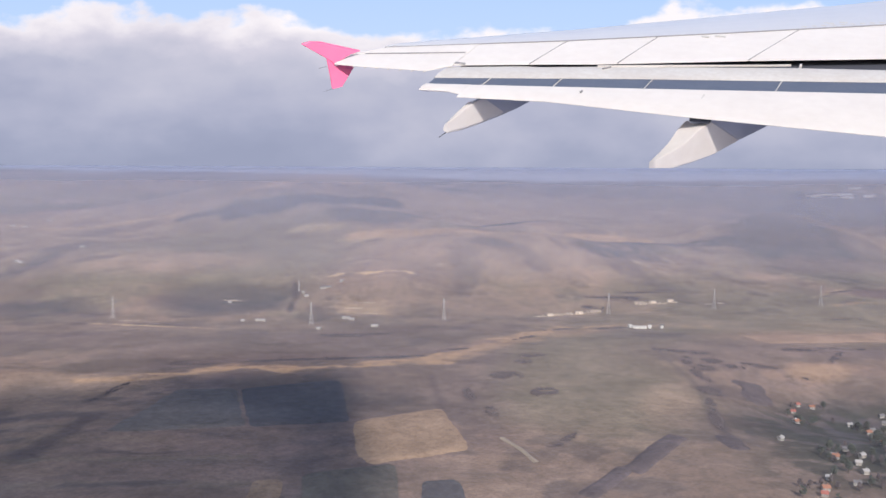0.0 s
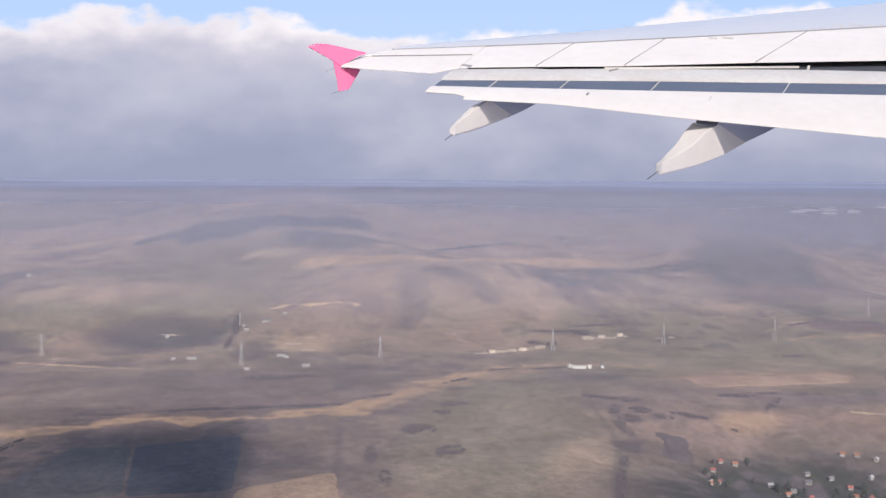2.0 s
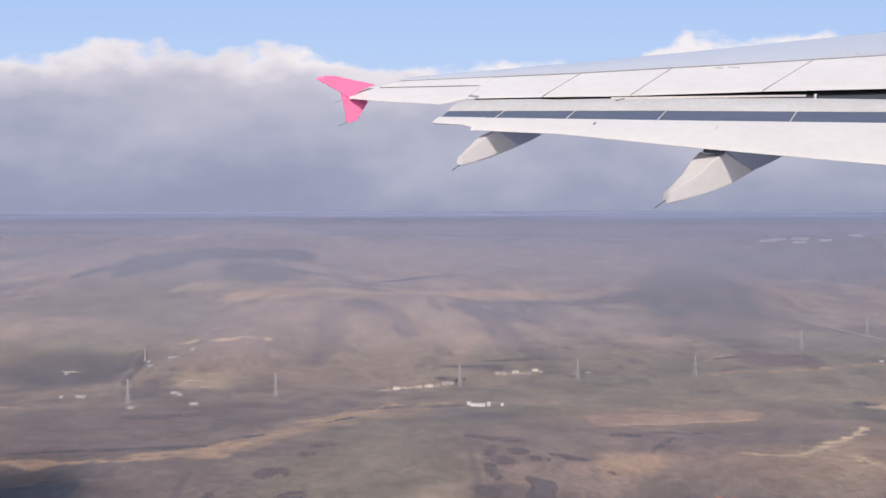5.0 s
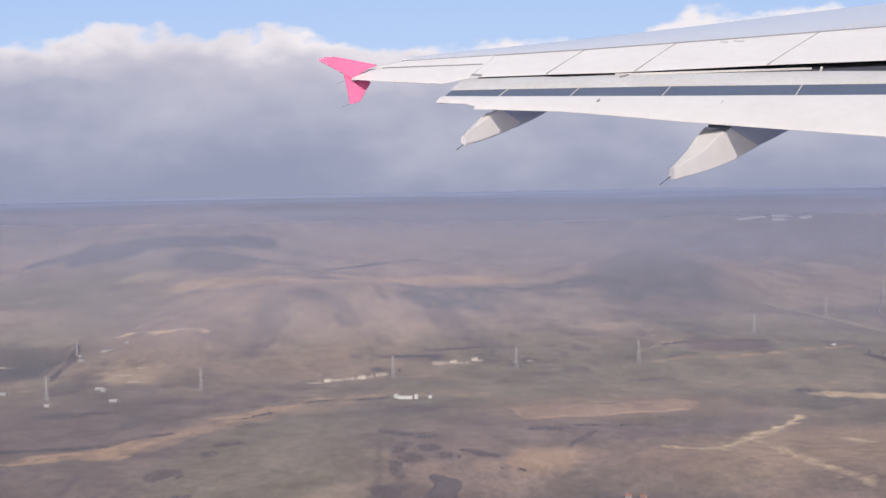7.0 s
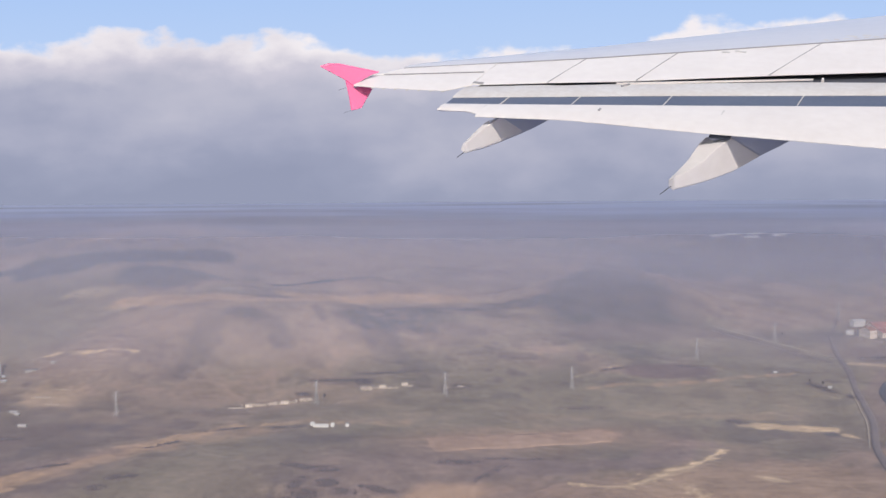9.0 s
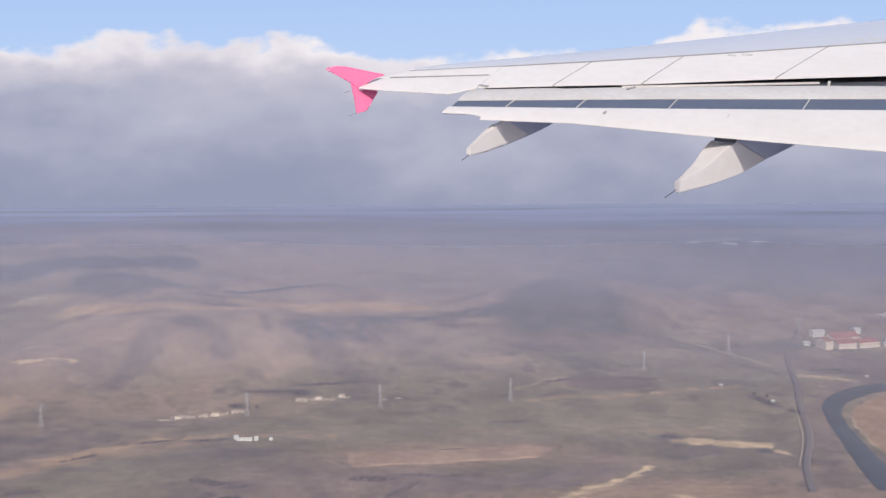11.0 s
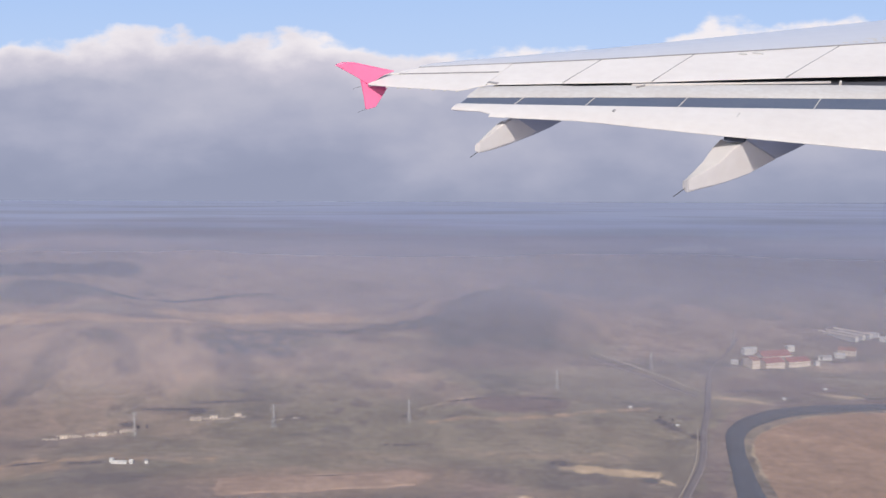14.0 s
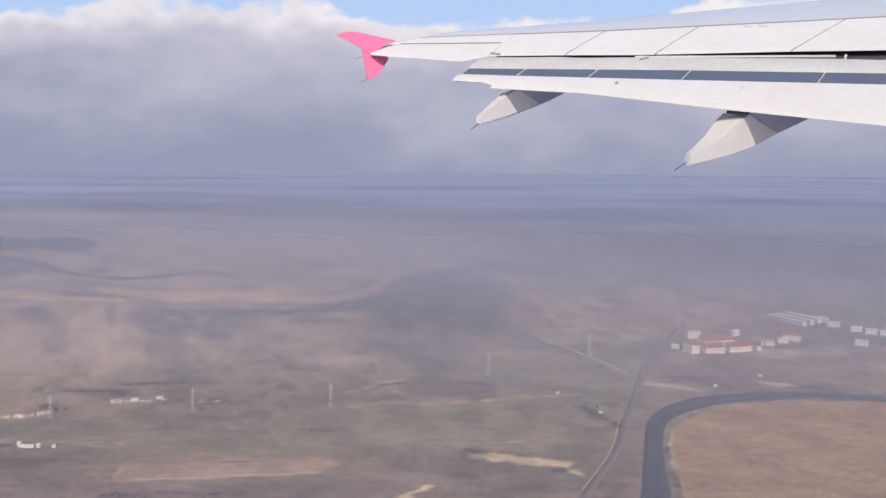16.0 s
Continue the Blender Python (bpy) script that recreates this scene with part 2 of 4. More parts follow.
    u, v = ((x - cx) * c + (y - cy) * s) / rx, (-(x - cx) * s + (y - cy) * c) / ry
    return high * np.exp(-(u * u + v * v))


# hills behind the valley: x, y, half width, half depth, height
HILLS = ((10, 151, 26, 15, 6.6), (-10, 172, 22, 14, 6.2), (-34, 192, 26, 18, 8.3), (68, 182, 18, 16, 6.4), (-32, 228, 46, 24, 10.8), (24, 186, 16, 13, 4.6),
         (112, 240, 40, 40, 3.2), (40, 160, 16, 12, 2.6), (-50, 150, 30, 18, 4.4), (-90, 175, 30, 25, 2.7), (-12, 137, 10, 7, 1.6))
# the blue mountains that close the country behind
RANGES = ((-150, 430, 130, 60, 4.5), (-40, 400, 70, 45, 1.5), (150, 460, 110, 50, 2), (-330, 400, 120, 90, 5), (380, 480, 160, 80, 4))


def height(x, y):
    """The lie of the land: a valley floor, hills rising behind it, far mountains."""
    x, y = np.asarray(x, float), np.asarray(y, float)
    z = 0.4 + 0.088 * np.clip(y - 121, 0, 205)
    for cx, cy, rx, ry, high in HILLS + RANGES:
        z = z + hill(x, y, cx, cy, rx, ry, high)
    z = z + hill(x, y, 42, 78, 16, 12, -3.6) - 0.8 * step(105, 60, y) + hill(x, y, 72, 106, 28, 16, -1.5)
    z = z + hill(x, y, 112, 166, 26, 22, -0.8)
    calm = 1 - step(480, 800, np.hypot(x - 40, y))
    rolling = rough_noise(x, y, 46, 3, 0.4) - 0.5
    z = z + (rough_noise(x + 0.6 * y, y, 15, 3, 2.7) - 0.5) * 1.5 * step(128, 150, y) * calm
    return z + (rolling * (0.5 + 1.2 * step(150, 210, y)) + (rough_noise(x, y, 9, 3, 5.1) - 0.5) * 0.35) * calm


# patches of scrub: x, y, half width, half depth, turn, number of bushes
PLATEAU_SCRUB = ((6.1, 84.6, 1.7, 1.5, 20, 120), (9.0, 78.2, 1.2, 1.8, -25, 110), (9.4, 93.4, 1.6, 0.8, 20, 60), (8.2, 90.4, 1.0, 0.8, 0, 30), (2.2, 77.2, 0.5, 2.4, 5, 40), (3.9, 71.4, 0.5, 1.6, 5, 30), (9.0, 63.4, 0.3, 2.0, -30, 24), (25.0, 97.4, 1.8, 0.5, -20, 50), (27.6, 96.6, 1.8, 0.8, -10, 60), (25.9, 92.9, 0.6, 1.8, -15, 50), (28.6, 93.2, 1.2, 0.9, 0, 60), (27.0, 90.6, 1.2, 1.0, 0, 60), (30.4, 91.4, 1.3, 0.7, 0, 40), (26.0, 88.0, 0.7, 2.0, 10, 60), (25.4, 83.0, 1.3, 1.5, 0, 90))
HEATH_SCRUB = ((24.0, 77.6, 0.4, 2.6, -12, 50), (22.6, 71.4, 0.5, 3.4, -12, 70), (33.4, 92.4, 2.0, 0.5, -15, 50), (36.4, 89.6, 1.2, 0.4, -10, 30), (40.6, 99.8, 2.2, 0.7, 8, 60), (46.5, 101.6, 3.4, 0.35, 6, 50), (43.6, 97.0, 0.4, 2.8, -35, 40), (72.8, 117.6, 1.0, 0.8, 0, 50), (55.5, 122.2, 3.0, 0.28, 4, 44), (24.8, 130.4, 4.0, 0.25, 10, 40), (30.6, 133.4, 4.0, 0.25, 14, 40), (20.6, 125.4, 1.0, 0.6, 0, 30), (27.6, 130.2, 1.2, 0.7, 0, 36), (-14.4, 91.0, 3.2, 0.4, 6, 50), (-5.0, 92.6, 3.0, 0.4, 8, 50))
VALLEY_SCRUB = ((1.0, 96.6, 2.2, 0.35, 30, 36), (9.6, 104.6, 2.0, 0.4, 40, 36), (14.4, 110.6, 2.4, 0.3, 30, 36), (21.4, 112.0, 2.0, 0.4, 6, 36), (-12.2, 104.8, 2.8, 0.7, 0, 50), (-8.4, 106.0, 2.0, 0.4, 4, 30), (-26.0, 88.4, 3.0, 0.35, 8, 36), (-30.0, 77.6, 0.4, 3.4, -10, 40), (-22.0, 131.0, 0.5, 3.6, 10, 60), (-21.6, 124.6, 0.4, 2.2, 5, 30), (87.3, 129.6, 0.7, 2.4, 28, 60), (90.0, 125.4, 0.5, 1.2, 35, 24), (101.0, 145.0, 3.0, 0.6, 10, 40), (62.0, 137.9, 2.4, 0.3, 20, 30), (72.0, 139.0, 3.0, 0.4, -12, 40))
SCRUBS = (PLATEAU_SCRUB, HEATH_SCRUB, VALLEY_SCRUB)


def blob(x, y, cx, cy, rx, ry, turn=0.0, edge=0.35, ragged=0.5):
    """1 inside an uneven oval, 0 outside, with a soft edge."""
    out, reach = np.zeros(np.shape(x)), (1 + edge + ragged) * max(rx, ry)
    near = (np.abs(x - cx) < reach) & (np.abs(y - cy) < reach)
    x, y = x[near], y[near]
    c, s = np.cos(np.radians(turn)), np.sin(np.radians(turn))
    u, v = ((x - cx) * c + (y - cy) * s) / rx, (-(x - cx) * s + (y - cy) * c) / ry
    d = np.sqrt(u * u + v * v) + ragged * (rough_noise(x, y, 0.9 * min(rx, ry), 4, cx) - 0.5)
    out[near] = 1 - step(1 - edge, 1 + edge, d)
    return out


def ribbon(x, y, line, wide, ragged=0.7, size=3.0, broken=0.0, soft=0.35):
    """1 along a bent line of the given width, with an uneven edge."""
    out, reach = np.zeros(np.shape(x)), wide * (1 + soft + ragged)
    (west, south), (east, north) = np.min(line, axis=0) - reach, np.max(line, axis=0) + reach
    near = (x > west) & (x < east) & (y > south) & (y < north)
    x, y = x[near], y[near]
    best = np.full(np.shape(x), 1e9)
    for (ax, ay), (bx, by) in zip(line, line[1:]):
        dx, dy = bx - ax, by - ay
        f = np.clip(((x - ax) * dx + (y - ay) * dy) / (dx * dx + dy * dy), 0, 1)
        best = np.minimum(best, np.hypot(x - ax - f * dx, y - ay - f * dy))
    mask = 1 - step(0.9 - soft, 0.9 + soft, best / wide + ragged * 2 * (rough_noise(x, y, size, 4, wide) - 0.5))
    out[near] = mask * (1 - broken * step(0.42, 0.60, rough_noise(x, y, 1.3, 4, 4.7)))
    return out


def land_cover(x, y):
    """Base colours of grass, heath, soil and clay over the whole country, some cloud shade painted in."""
    olive, tan, heath = np.array((0.267, 0.221, 0.163)), np.array((0.46, 0.32, 0.235)), np.array((0.25, 0.18, 0.165))
    # the dark blue-grey serves woods and painted cloud shade alike
    ochre, clay, wood_and_shade, green = np.array((0.60, 0.385, 0.235)), np.array((0.74, 0.535, 0.33)), np.array((0.062, 0.068, 0.088)), np.array((0.276, 0.226, 0.163))
    c = np.empty(np.shape(x) + (3,))
    c[:] = olive

    def lay(colour, mask, much=1.0):
        c[:] = c + (colour - c) * np.clip(mask * much, 0, 1)[..., None]

    lay(tan, step(0.44, 0.62, rough_noise(x, y, 30, 5, 1.2)), 0.75)
    lay(heath, step(0.50, 0.68, rough_noise(x, y, 22, 5, 8.2)), 0.55)
    lay(tan, step(125, 165, y) * step(0.36, 0.56, rough_noise(x, y, 60, 3, 2.6)), 0.7)
    lay(wood_and_shade, step(150, 220, y) * step(0.56, 0.66, rough_noise(x, y, 34, 4, 4.4)), 0.35)
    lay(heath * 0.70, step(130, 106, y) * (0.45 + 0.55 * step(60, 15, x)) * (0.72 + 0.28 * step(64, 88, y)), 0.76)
    lay(olive * 0.8, blob(x, y, 40, 114, 30, 22, 8, 0.5, 0.5), 0.6)
    lay(wood_and_shade, step(330, 430, y) * step(0.40, 0.60, rough_noise(x, y, 90, 4, 6.1)), 0.45)
    lay(heath, step(0.50, 0.60, rough_noise(0.8 * x, y, 9, 5, 3.9)), 0.25)
    lay(tan, step(0.54, 0.64, rough_noise(0.8 * x, y, 8, 4, 9.1)), 0.25)
    lay(wood_and_shade, step(0.62, 0.70, rough_noise(0.8 * x, y, 6, 4, 11.3)), 0.3)
    for some in SCRUBS:
        for sx, sy, rx, ry, a, _ in some:
            near = (abs(x - sx) < 6) & (abs(y - sy) < 6)
            mask = np.zeros(np.shape(x))
            mask[near] = blob(x[near], y[near], sx, sy, rx * 1.05, ry * 1.1 + 0.1, a, 0.5, 0.9)
            lay(np.array((0.105, 0.085, 0.092)), mask, 0.8)
    # strips and worn patches within the near fields
    lay(heath, blob(x, y, -23, 62.5, 20, 15, 8, 0.3, 0.5) * step(0.48, 0.60, rough_noise(0.35 * x + 0.1 * y, 1.3 * y, 7, 4, 2.2)), 0.4)
    lay(olive, ribbon(x, y, [(-36, 57), (-24, 58.4), (-14, 59)], 0.5, 0.6, 3), 0.35)
    lay(olive, ribbon(x, y, [(-34, 52), (-22, 53), (-13, 53.4)], 0.8, 0.6, 3), 0.3)
    lay(olive, ribbon(x, y, [(-19, 66), (-17.5, 78)], 0.35, 0.6, 3), 0.4)
    lay(tan, blob(x, y, -40, 80, 12, 5, 0, 0.3, 0.6), 0.8)
    for line, wide, much in (([(23.8, 99.7), (23.9, 92.3), (24.3, 87), (24.7, 83.4), (22.4, 72.4), (22.1, 66.6)], 0.42, 0.6), ([(-0.1, 70.7), (-0.6, 78), (-1.4, 84.6)], 0.3, 0.5), ([(7.7, 61.9), (9.6, 64.8), (13.1, 73.1)], 0.28, 0.45), ([(-36, 68), (-31, 69.8), (-28.3, 69.6), (-29, 64), (-29.4, 59)], 1.0, 0.5),
                             ([(-24.6, 60), (-21, 59.8), (-18.7, 60.3)], 0.3, 0.5), ([(-24, 52.6), (-20, 53.2), (-16.8, 53.7)], 0.5, 0.5), ([(-22, 66), (-16, 64)], 0.35, 0.4)):
        lay(np.array((0.105, 0.085, 0.092)), ribbon(x, y, line, wide, 0.8, 2.0), much)
    lay(np.array((0.12, 0.098, 0.1)), step(0.62, 0.70, rough_noise(x, y, 3.4, 4, 7.7)) * step(0.48, 0.6, rough_noise(x, y, 24, 3, 3.1)), 0.5)
    # long ochre slope between plateau and valley
    lay(ochre, ribbon(x, y, [(-34, 82), (-25, 84), (-21, 87.5), (-15, 86.8), (-9.5, 88), (-0.4, 91.4), (4, 99.4), (11, 107.5), (16, 112.3), (25, 114.2), (34, 114.5)], 1.3, 1.5, 3, 0.65), 0.75)
    lay(ochre, ribbon(x, y, [(-2, 91), (4, 97), (11, 105), (18, 110)], 2.8, 1.2, 4), 0.4)
    lay(heath, ribbon(x, y, [(-30, 87), (-20, 91), (-9, 93), (0, 97), (6, 103)], 1.6, 1.0, 4), 0.6)
    lay(wood_and_shade, ribbon(x, y, [(-20, 90), (-12, 91), (-4, 92.6)], 0.45, 1.0, 2), 0.6)
    lay(ochre, ribbon(x, y, [(47, 118), (60, 120), (76, 119)], 1.4, 0.9, 4), 0.3)
    # heath and scrub on the near plateau
    lay(heath, blob(x, y, 5, 78, 6, 13, -8, 0.5, 0.8), 0.3)
    lay(green, blob(x, y, 15, 85, 9, 22, -8, 0.4, 0.5), 0.75)
    lay(heath, blob(x, y, 40, 96, 16, 10, 10, 0.6, 0.9), 0.55)
    lay(tan, blob(x, y, 20, 76, 2.2, 7, -20, 0.6, 0.9), 0.5)
    lay(ochre, blob(x, y, 40, 92, 5, 2.2, 25, 0.5, 0.9), 0.5)
    lay(ochre, blob(x, y, 66, 94, 16, 7, 10, 0.6, 0.9), 0.4)
    # gardens and hedges of the village
    lay(wood_and_shade, blob(x, y, 38, 70, 13, 20, -28, 0.5, 0.8), 0.72)
    lay(np.array((0.06, 0.066, 0.052)), blob(x, y, 36, 70, 9, 19, -30, 0.4, 0.9) * step(0.40, 0.52, rough_noise(x, y, 2.2, 4, 5.5)), 0.8)
    # the clay gully and its banks
    lay(clay, ribbon(x, y, [(51.2, 94.1), (52.8, 93.8), (54.6, 93.5), (56.4, 93.6), (58.9, 96.2), (61.3, 99.3), (63.8, 101.3), (66.6, 104.7), (68.7, 107.8)], 0.42, 1.8, 1.1, 0.5, 0.3), 1.0)
    lay(clay, ribbon(x, y, [(58, 95), (61.3, 98.6), (63.8, 100.8)], 0.9, 2.2, 0.9, 0.6, 0.3), 0.6)
    lay(clay, ribbon(x, y, [(61.5, 94.4), (62.6, 90.2), (63.9, 86), (65.9, 82.8)], 0.65, 2.4, 0.9, 0.7, 0.3), 0.75)
    lay(clay, blob(x, y, 70.3, 96.2, 1.8, 0.8, -60, 0.4, 1.4), 0.7)
    lay(heath, ribbon(x, y, [(44, 99), (52, 99), (60, 103), (66, 110)], 2.4, 0.8, 4), 0.7)
    lay(clay, ribbon(x, y, [(73.4, 116.8), (76, 115.8), (79, 115.0), (82.6, 114.2)], 1.0, 0.7, 1.6, 0.2), 0.95)
    lay(clay, ribbon(x, y, [(82.6, 114.0), (83.4, 112.4), (84.4, 111.0)], 0.35, 1.6, 1.2, 0.5), 0.8)
    lay(wood_and_shade, blob(x, y, 82.2, 112.6, 0.9, 0.8, 0, 0.4, 0.8), 0.6)
    lay(clay, blob(x, y, 77.5, 120.7, 0.9, 0.45, 10, 0.4, 1.0), 0.5)
    lay(clay, blob(x, y, 80.1, 123.1, 1.0, 0.5, -10, 0.4, 1.0), 0.35)
    lay(clay, ribbon(x, y, [(85.0, 126.6), (87.0, 124.8)], 0.16, 0.8, 1.0), 0.5)
    lay(clay, ribbon(x, y, [(85.8, 127.4), (88.0, 125.4)], 0.16, 0.8, 1.0), 0.5)
    lay(wood_and_shade, blob(x, y, 73, 117.5, 1.8, 1.2, 0, 0.4, 0.6), 0.6)
    # valley floor
    lay(ochre, blob(x, y, 48, 109.5, 15, 5.5, 10, 0.6, 0.6), 0.3)
    lay(np.array((0.45, 0.30, 0.215)), ribbon(x, y, [(39.4, 105.6), (48, 109.2), (56, 112)], 2.6, 0.35, 4), 0.85)
    lay(green, blob(x, y, 40, 118, 22, 6, 8, 0.4, 0.5), 0.6)
    lay(green, blob(x, y, 70, 124, 16, 7, 8, 0.4, 0.5), 0.65)
    # first dark oval: a cloud's shade painted into the valley floor
    lay(wood_and_shade, blob(x, y, -31, 128, 10, 7.5, 12, 0.4, 0.6), 0.8)
    lay(wood_and_shade, blob(x, y, -57, 122, 7, 4, 6, 0.4, 0.6), 0.5)
    lay(heath * 0.85, blob(x, y, 69, 136.8, 6.4, 3.2, 4, 0.2, 0.3), 0.95)
    lay(ochre, ribbon(x, y, [(57.6, 129.4), (62, 131.4), (68.4, 131.6), (73, 132.6), (78, 134), (86, 136)], 0.5, 1.8, 2, 0.6), 0.45)
    lay(clay, ribbon(x, y, [(56, 134), (60, 137.5), (63, 138.6)], 0.5, 1.6, 1.5, 0.8), 0.6)
    lay(clay, blob(x, y, -12.5, 124, 4.0, 4.5, 40, 0.6, 2.2), 0.3)
    lay(clay, ribbon(x, y, [(-45, 112), (-36, 110), (-28, 109)], 0.35, 1.4, 2, 0.8), 0.7)
    lay(clay, ribbon(x, y, [(-17.6, 135.2), (-14.4, 136.0), (-11.2, 135.6), (-8.4, 136.4), (-5, 136.4)], 0.3, 1.6, 1.2, 0.5), 0.95)
    lay(clay, ribbon(x, y, [(-43, 140.4), (-39, 140.6), (-35, 140.2)], 0.4, 1.4, 2, 0.5), 0.6)
    lay(ochre, ribbon(x, y, [(-57, 146.4), (-54, 145), (-51.4, 143.4)], 0.5, 1.0, 2), 0.6)
    # hill slopes behind; some dark patches are cloud shade painted into the cover
    lay(green, blob(x, y, -33, 156, 19, 22, 8, 0.4, 0.5), 0.8)
    lay(tan * 0.9, blob(x, y, 14, 147, 24, 12, 4, 0.4, 0.5), 0.7)
    lay(tan, blob(x, y, -46, 143, 14, 5, 6, 0.5, 0.8), 0.7)
    lay(tan, blob(x, y, 15, 255, 60, 42, 0, 0.5, 0.6), 0.55)
    lay(wood_and_shade, ribbon(x, y, [(2, 147), (4, 139), (3, 131)], 2.2, 0.8, 5), 0.3)
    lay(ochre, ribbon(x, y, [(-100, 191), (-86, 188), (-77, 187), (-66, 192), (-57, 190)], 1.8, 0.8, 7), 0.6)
    lay(wood_and_shade, blob(x, y, -65, 152, 4.5, 12, -12, 0.5, 0.7), 0.55)
    lay(wood_and_shade, blob(x, y, -70, 180, 4, 9, -10, 0.5, 0.7), 0.5)
    lay(wood_and_shade, blob(x, y, -56, 144, 3, 1.2, 20, 0.5, 0.7), 0.5)
    lay(wood_and_shade, blob(x, y, -110, 240, 18, 22, 0, 0.5, 0.7), 0.5)
    lay(wood_and_shade, ribbon(x, y, [(-54, 184.5), (-46, 183.6), (-40, 183.4)], 1.8, 0.5, 7), 0.9)
    lay(wood_and_shade, ribbon(x, y, [(-42, 183.4), (-32, 184), (-26, 187.6), (-20, 198), (-14, 206)], 4.4, 0.4, 8), 1.0)
    lay(wood_and_shade, blob(x, y, -12, 177, 10, 12, -10, 0.25, 0.45), 0.9)
    lay(wood_and_shade, ribbon(x, y, [(-6, 181), (2, 184), (10, 186.5), (20, 190)], 5.4, 0.5, 9), 0.9)
    lay(green, blob(x, y, 5, 176, 12, 3, 6, 0.5, 0.8), 0.6)
    lay(ochre, ribbon(x, y, [(-46, 211), (-38, 215), (-30, 219), (-22, 220)], 2.6, 0.8, 7), 0.6)
    lay(ochre, ribbon(x, y, [(-15, 159), (-3, 157), (7.4, 155), (15, 156), (21, 158)], 2.8, 0.5, 6), 0.85)
    lay(ochre, ribbon(x, y, [(10, 171), (20, 172.6), (30, 175.5), (39, 178.6)], 3.0, 0.5, 6), 0.85)
    lay(clay, blob(x, y, -24, 165.6, 4, 2.6, 0, 0.5, 1.6), 0.5)
    lay(clay, blob(x, y, -14, 158, 4, 2, 10, 0.5, 1.6), 0.35)
    lay(wood_and_shade, ribbon(x, y, [(5.6, 148.2), (9, 146), (12.8, 144), (15, 139)], 1.7, 0.9, 5, 0.3), 0.46)
    lay(wood_and_shade, blob(x, y, 8.4, 147.2, 3.4, 1.8, -20, 0.4, 0.8), 0.37)
    lay(wood_and_shade, ribbon(x, y, [(18, 150), (20, 146)], 0.9, 1.0, 4, 0.3), 0.45)
    lay(wood_and_shade, ribbon(x, y, [(25, 151), (28, 145), (31, 138)], 2.2, 0.9, 6, 0.3), 0.43)
    lay(wood_and_shade, ribbon(x, y, [(27, 150.5), (33, 152.5), (41, 161), (47, 170), (52, 174)], 5.0, 0.9, 8, 0.4), 0.75)
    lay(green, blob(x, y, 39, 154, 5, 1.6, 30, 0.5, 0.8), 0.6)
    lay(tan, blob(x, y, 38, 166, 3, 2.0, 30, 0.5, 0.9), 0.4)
    lay(wood_and_shade, blob(x, y, 67, 171, 12.5, 13, -4, 0.45, 0.8), 0.75)
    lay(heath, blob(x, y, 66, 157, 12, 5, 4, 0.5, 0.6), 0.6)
    lay(wood_and_shade, blob(x, y, 104, 222, 34, 24, 6, 0.4, 0.6), 0.6)
    lay(wood_and_shade, blob(x, y, 140, 250, 46, 46, 8, 0.35, 0.6), 0.9)
    lay(wood_and_shade, blob(x, y, 98.5, 157, 4, 6, -20, 0.5, 0.8), 0.5)
    lay(tan, blob(x, y, 105, 172, 16, 6, 0, 0.5, 0.6), 0.4)
    lay(green, blob(x, y, 80, 147.5, 6.5, 5.5, 20, 0.25, 0.35), 0.75)
    lay(heath * 0.8, blob(x, y, 106, 147.5, 9, 5, 8, 0.35, 0.5), 0.75)
    lay(green, blob(x, y, 121, 151.5, 7, 7, 0, 0.3, 0.4), 0.7)
    lay(tan, blob(x, y, 123, 160, 9, 2.2, 4, 0.4, 0.6), 0.6)
    lay(clay, blob(x, y, 113.5, 143.6, 2.6, 0.8, -25, 0.4, 1.4), 0.5)
    # river banks and the meadow in the bend
    lay(clay, ribbon(x, y, [(94.4, 105), (94.2, 114), (95.4, 121.5), (97.2, 126.2), (100.6, 129.8), (106, 133.6), (113, 135.8), (122, 135.6)], 0.28, 0.8, 1.5), 0.5)
    lay(heath, ribbon(x, y, [(87, 105), (91, 120), (93, 128), (99, 136), (107, 140.5), (122, 141.5)], 1.2, 0.7, 2), 0.6)
    lay(clay, blob(x, y, 99, 140, 3.5, 0.8, -20, 0.5, 1.3), 0.45)
    return c * (0.94 + 0.12 * rough_noise(x, y, 1.6, 3, 6.6))[..., None]


def spaced(stops):
    """Coordinates from stop to stop (place, gap), with the gap growing or shrinking evenly."""
    out = [stops[0][0]]
    for (a, g), (b, h) in zip(stops, stops[1:]):
        while out[-1] < b - 1e-6:
            f = (out[-1] - a) / (b - a)
            out.append(min(b, out[-1] + g + (h - g) * f))
    return np.array(out)


def sheet_mesh(name, xs, ys, lift, covered=False):
    """A sheet over the land, lift(x, y) metres above it."""
    gx, gy = np.meshgrid(xs, ys)
    gz = height(gx, gy) + lift(gx, gy)
    co = np.stack([gx, gy, gz], -1).reshape(-1, 3)
    w, h = len(xs), len(ys)
    i = (np.arange(h - 1)[:, None] * w + np.arange(w - 1)[None]).ravel()
    quads = np.stack([i, i + 1, i + w + 1, i + w], -1)
    me = bpy.data.meshes.new(name)
    me.vertices.add(len(co)), me.loops.add(quads.size), me.polygons.add(len(quads))
    me.vertices.foreach_set("co", co.ravel())
    me.loops.foreach_set("vertex_index", quads.ravel())
    me.polygons.foreach_set("loop_start", np.arange(0, quads.size, 4))
    me.polygons.foreach_set("use_smooth", np.ones(len(quads), bool))
    me.update(calc_edges=True)
    if covered:
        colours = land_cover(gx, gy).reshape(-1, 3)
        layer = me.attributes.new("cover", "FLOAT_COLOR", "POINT")
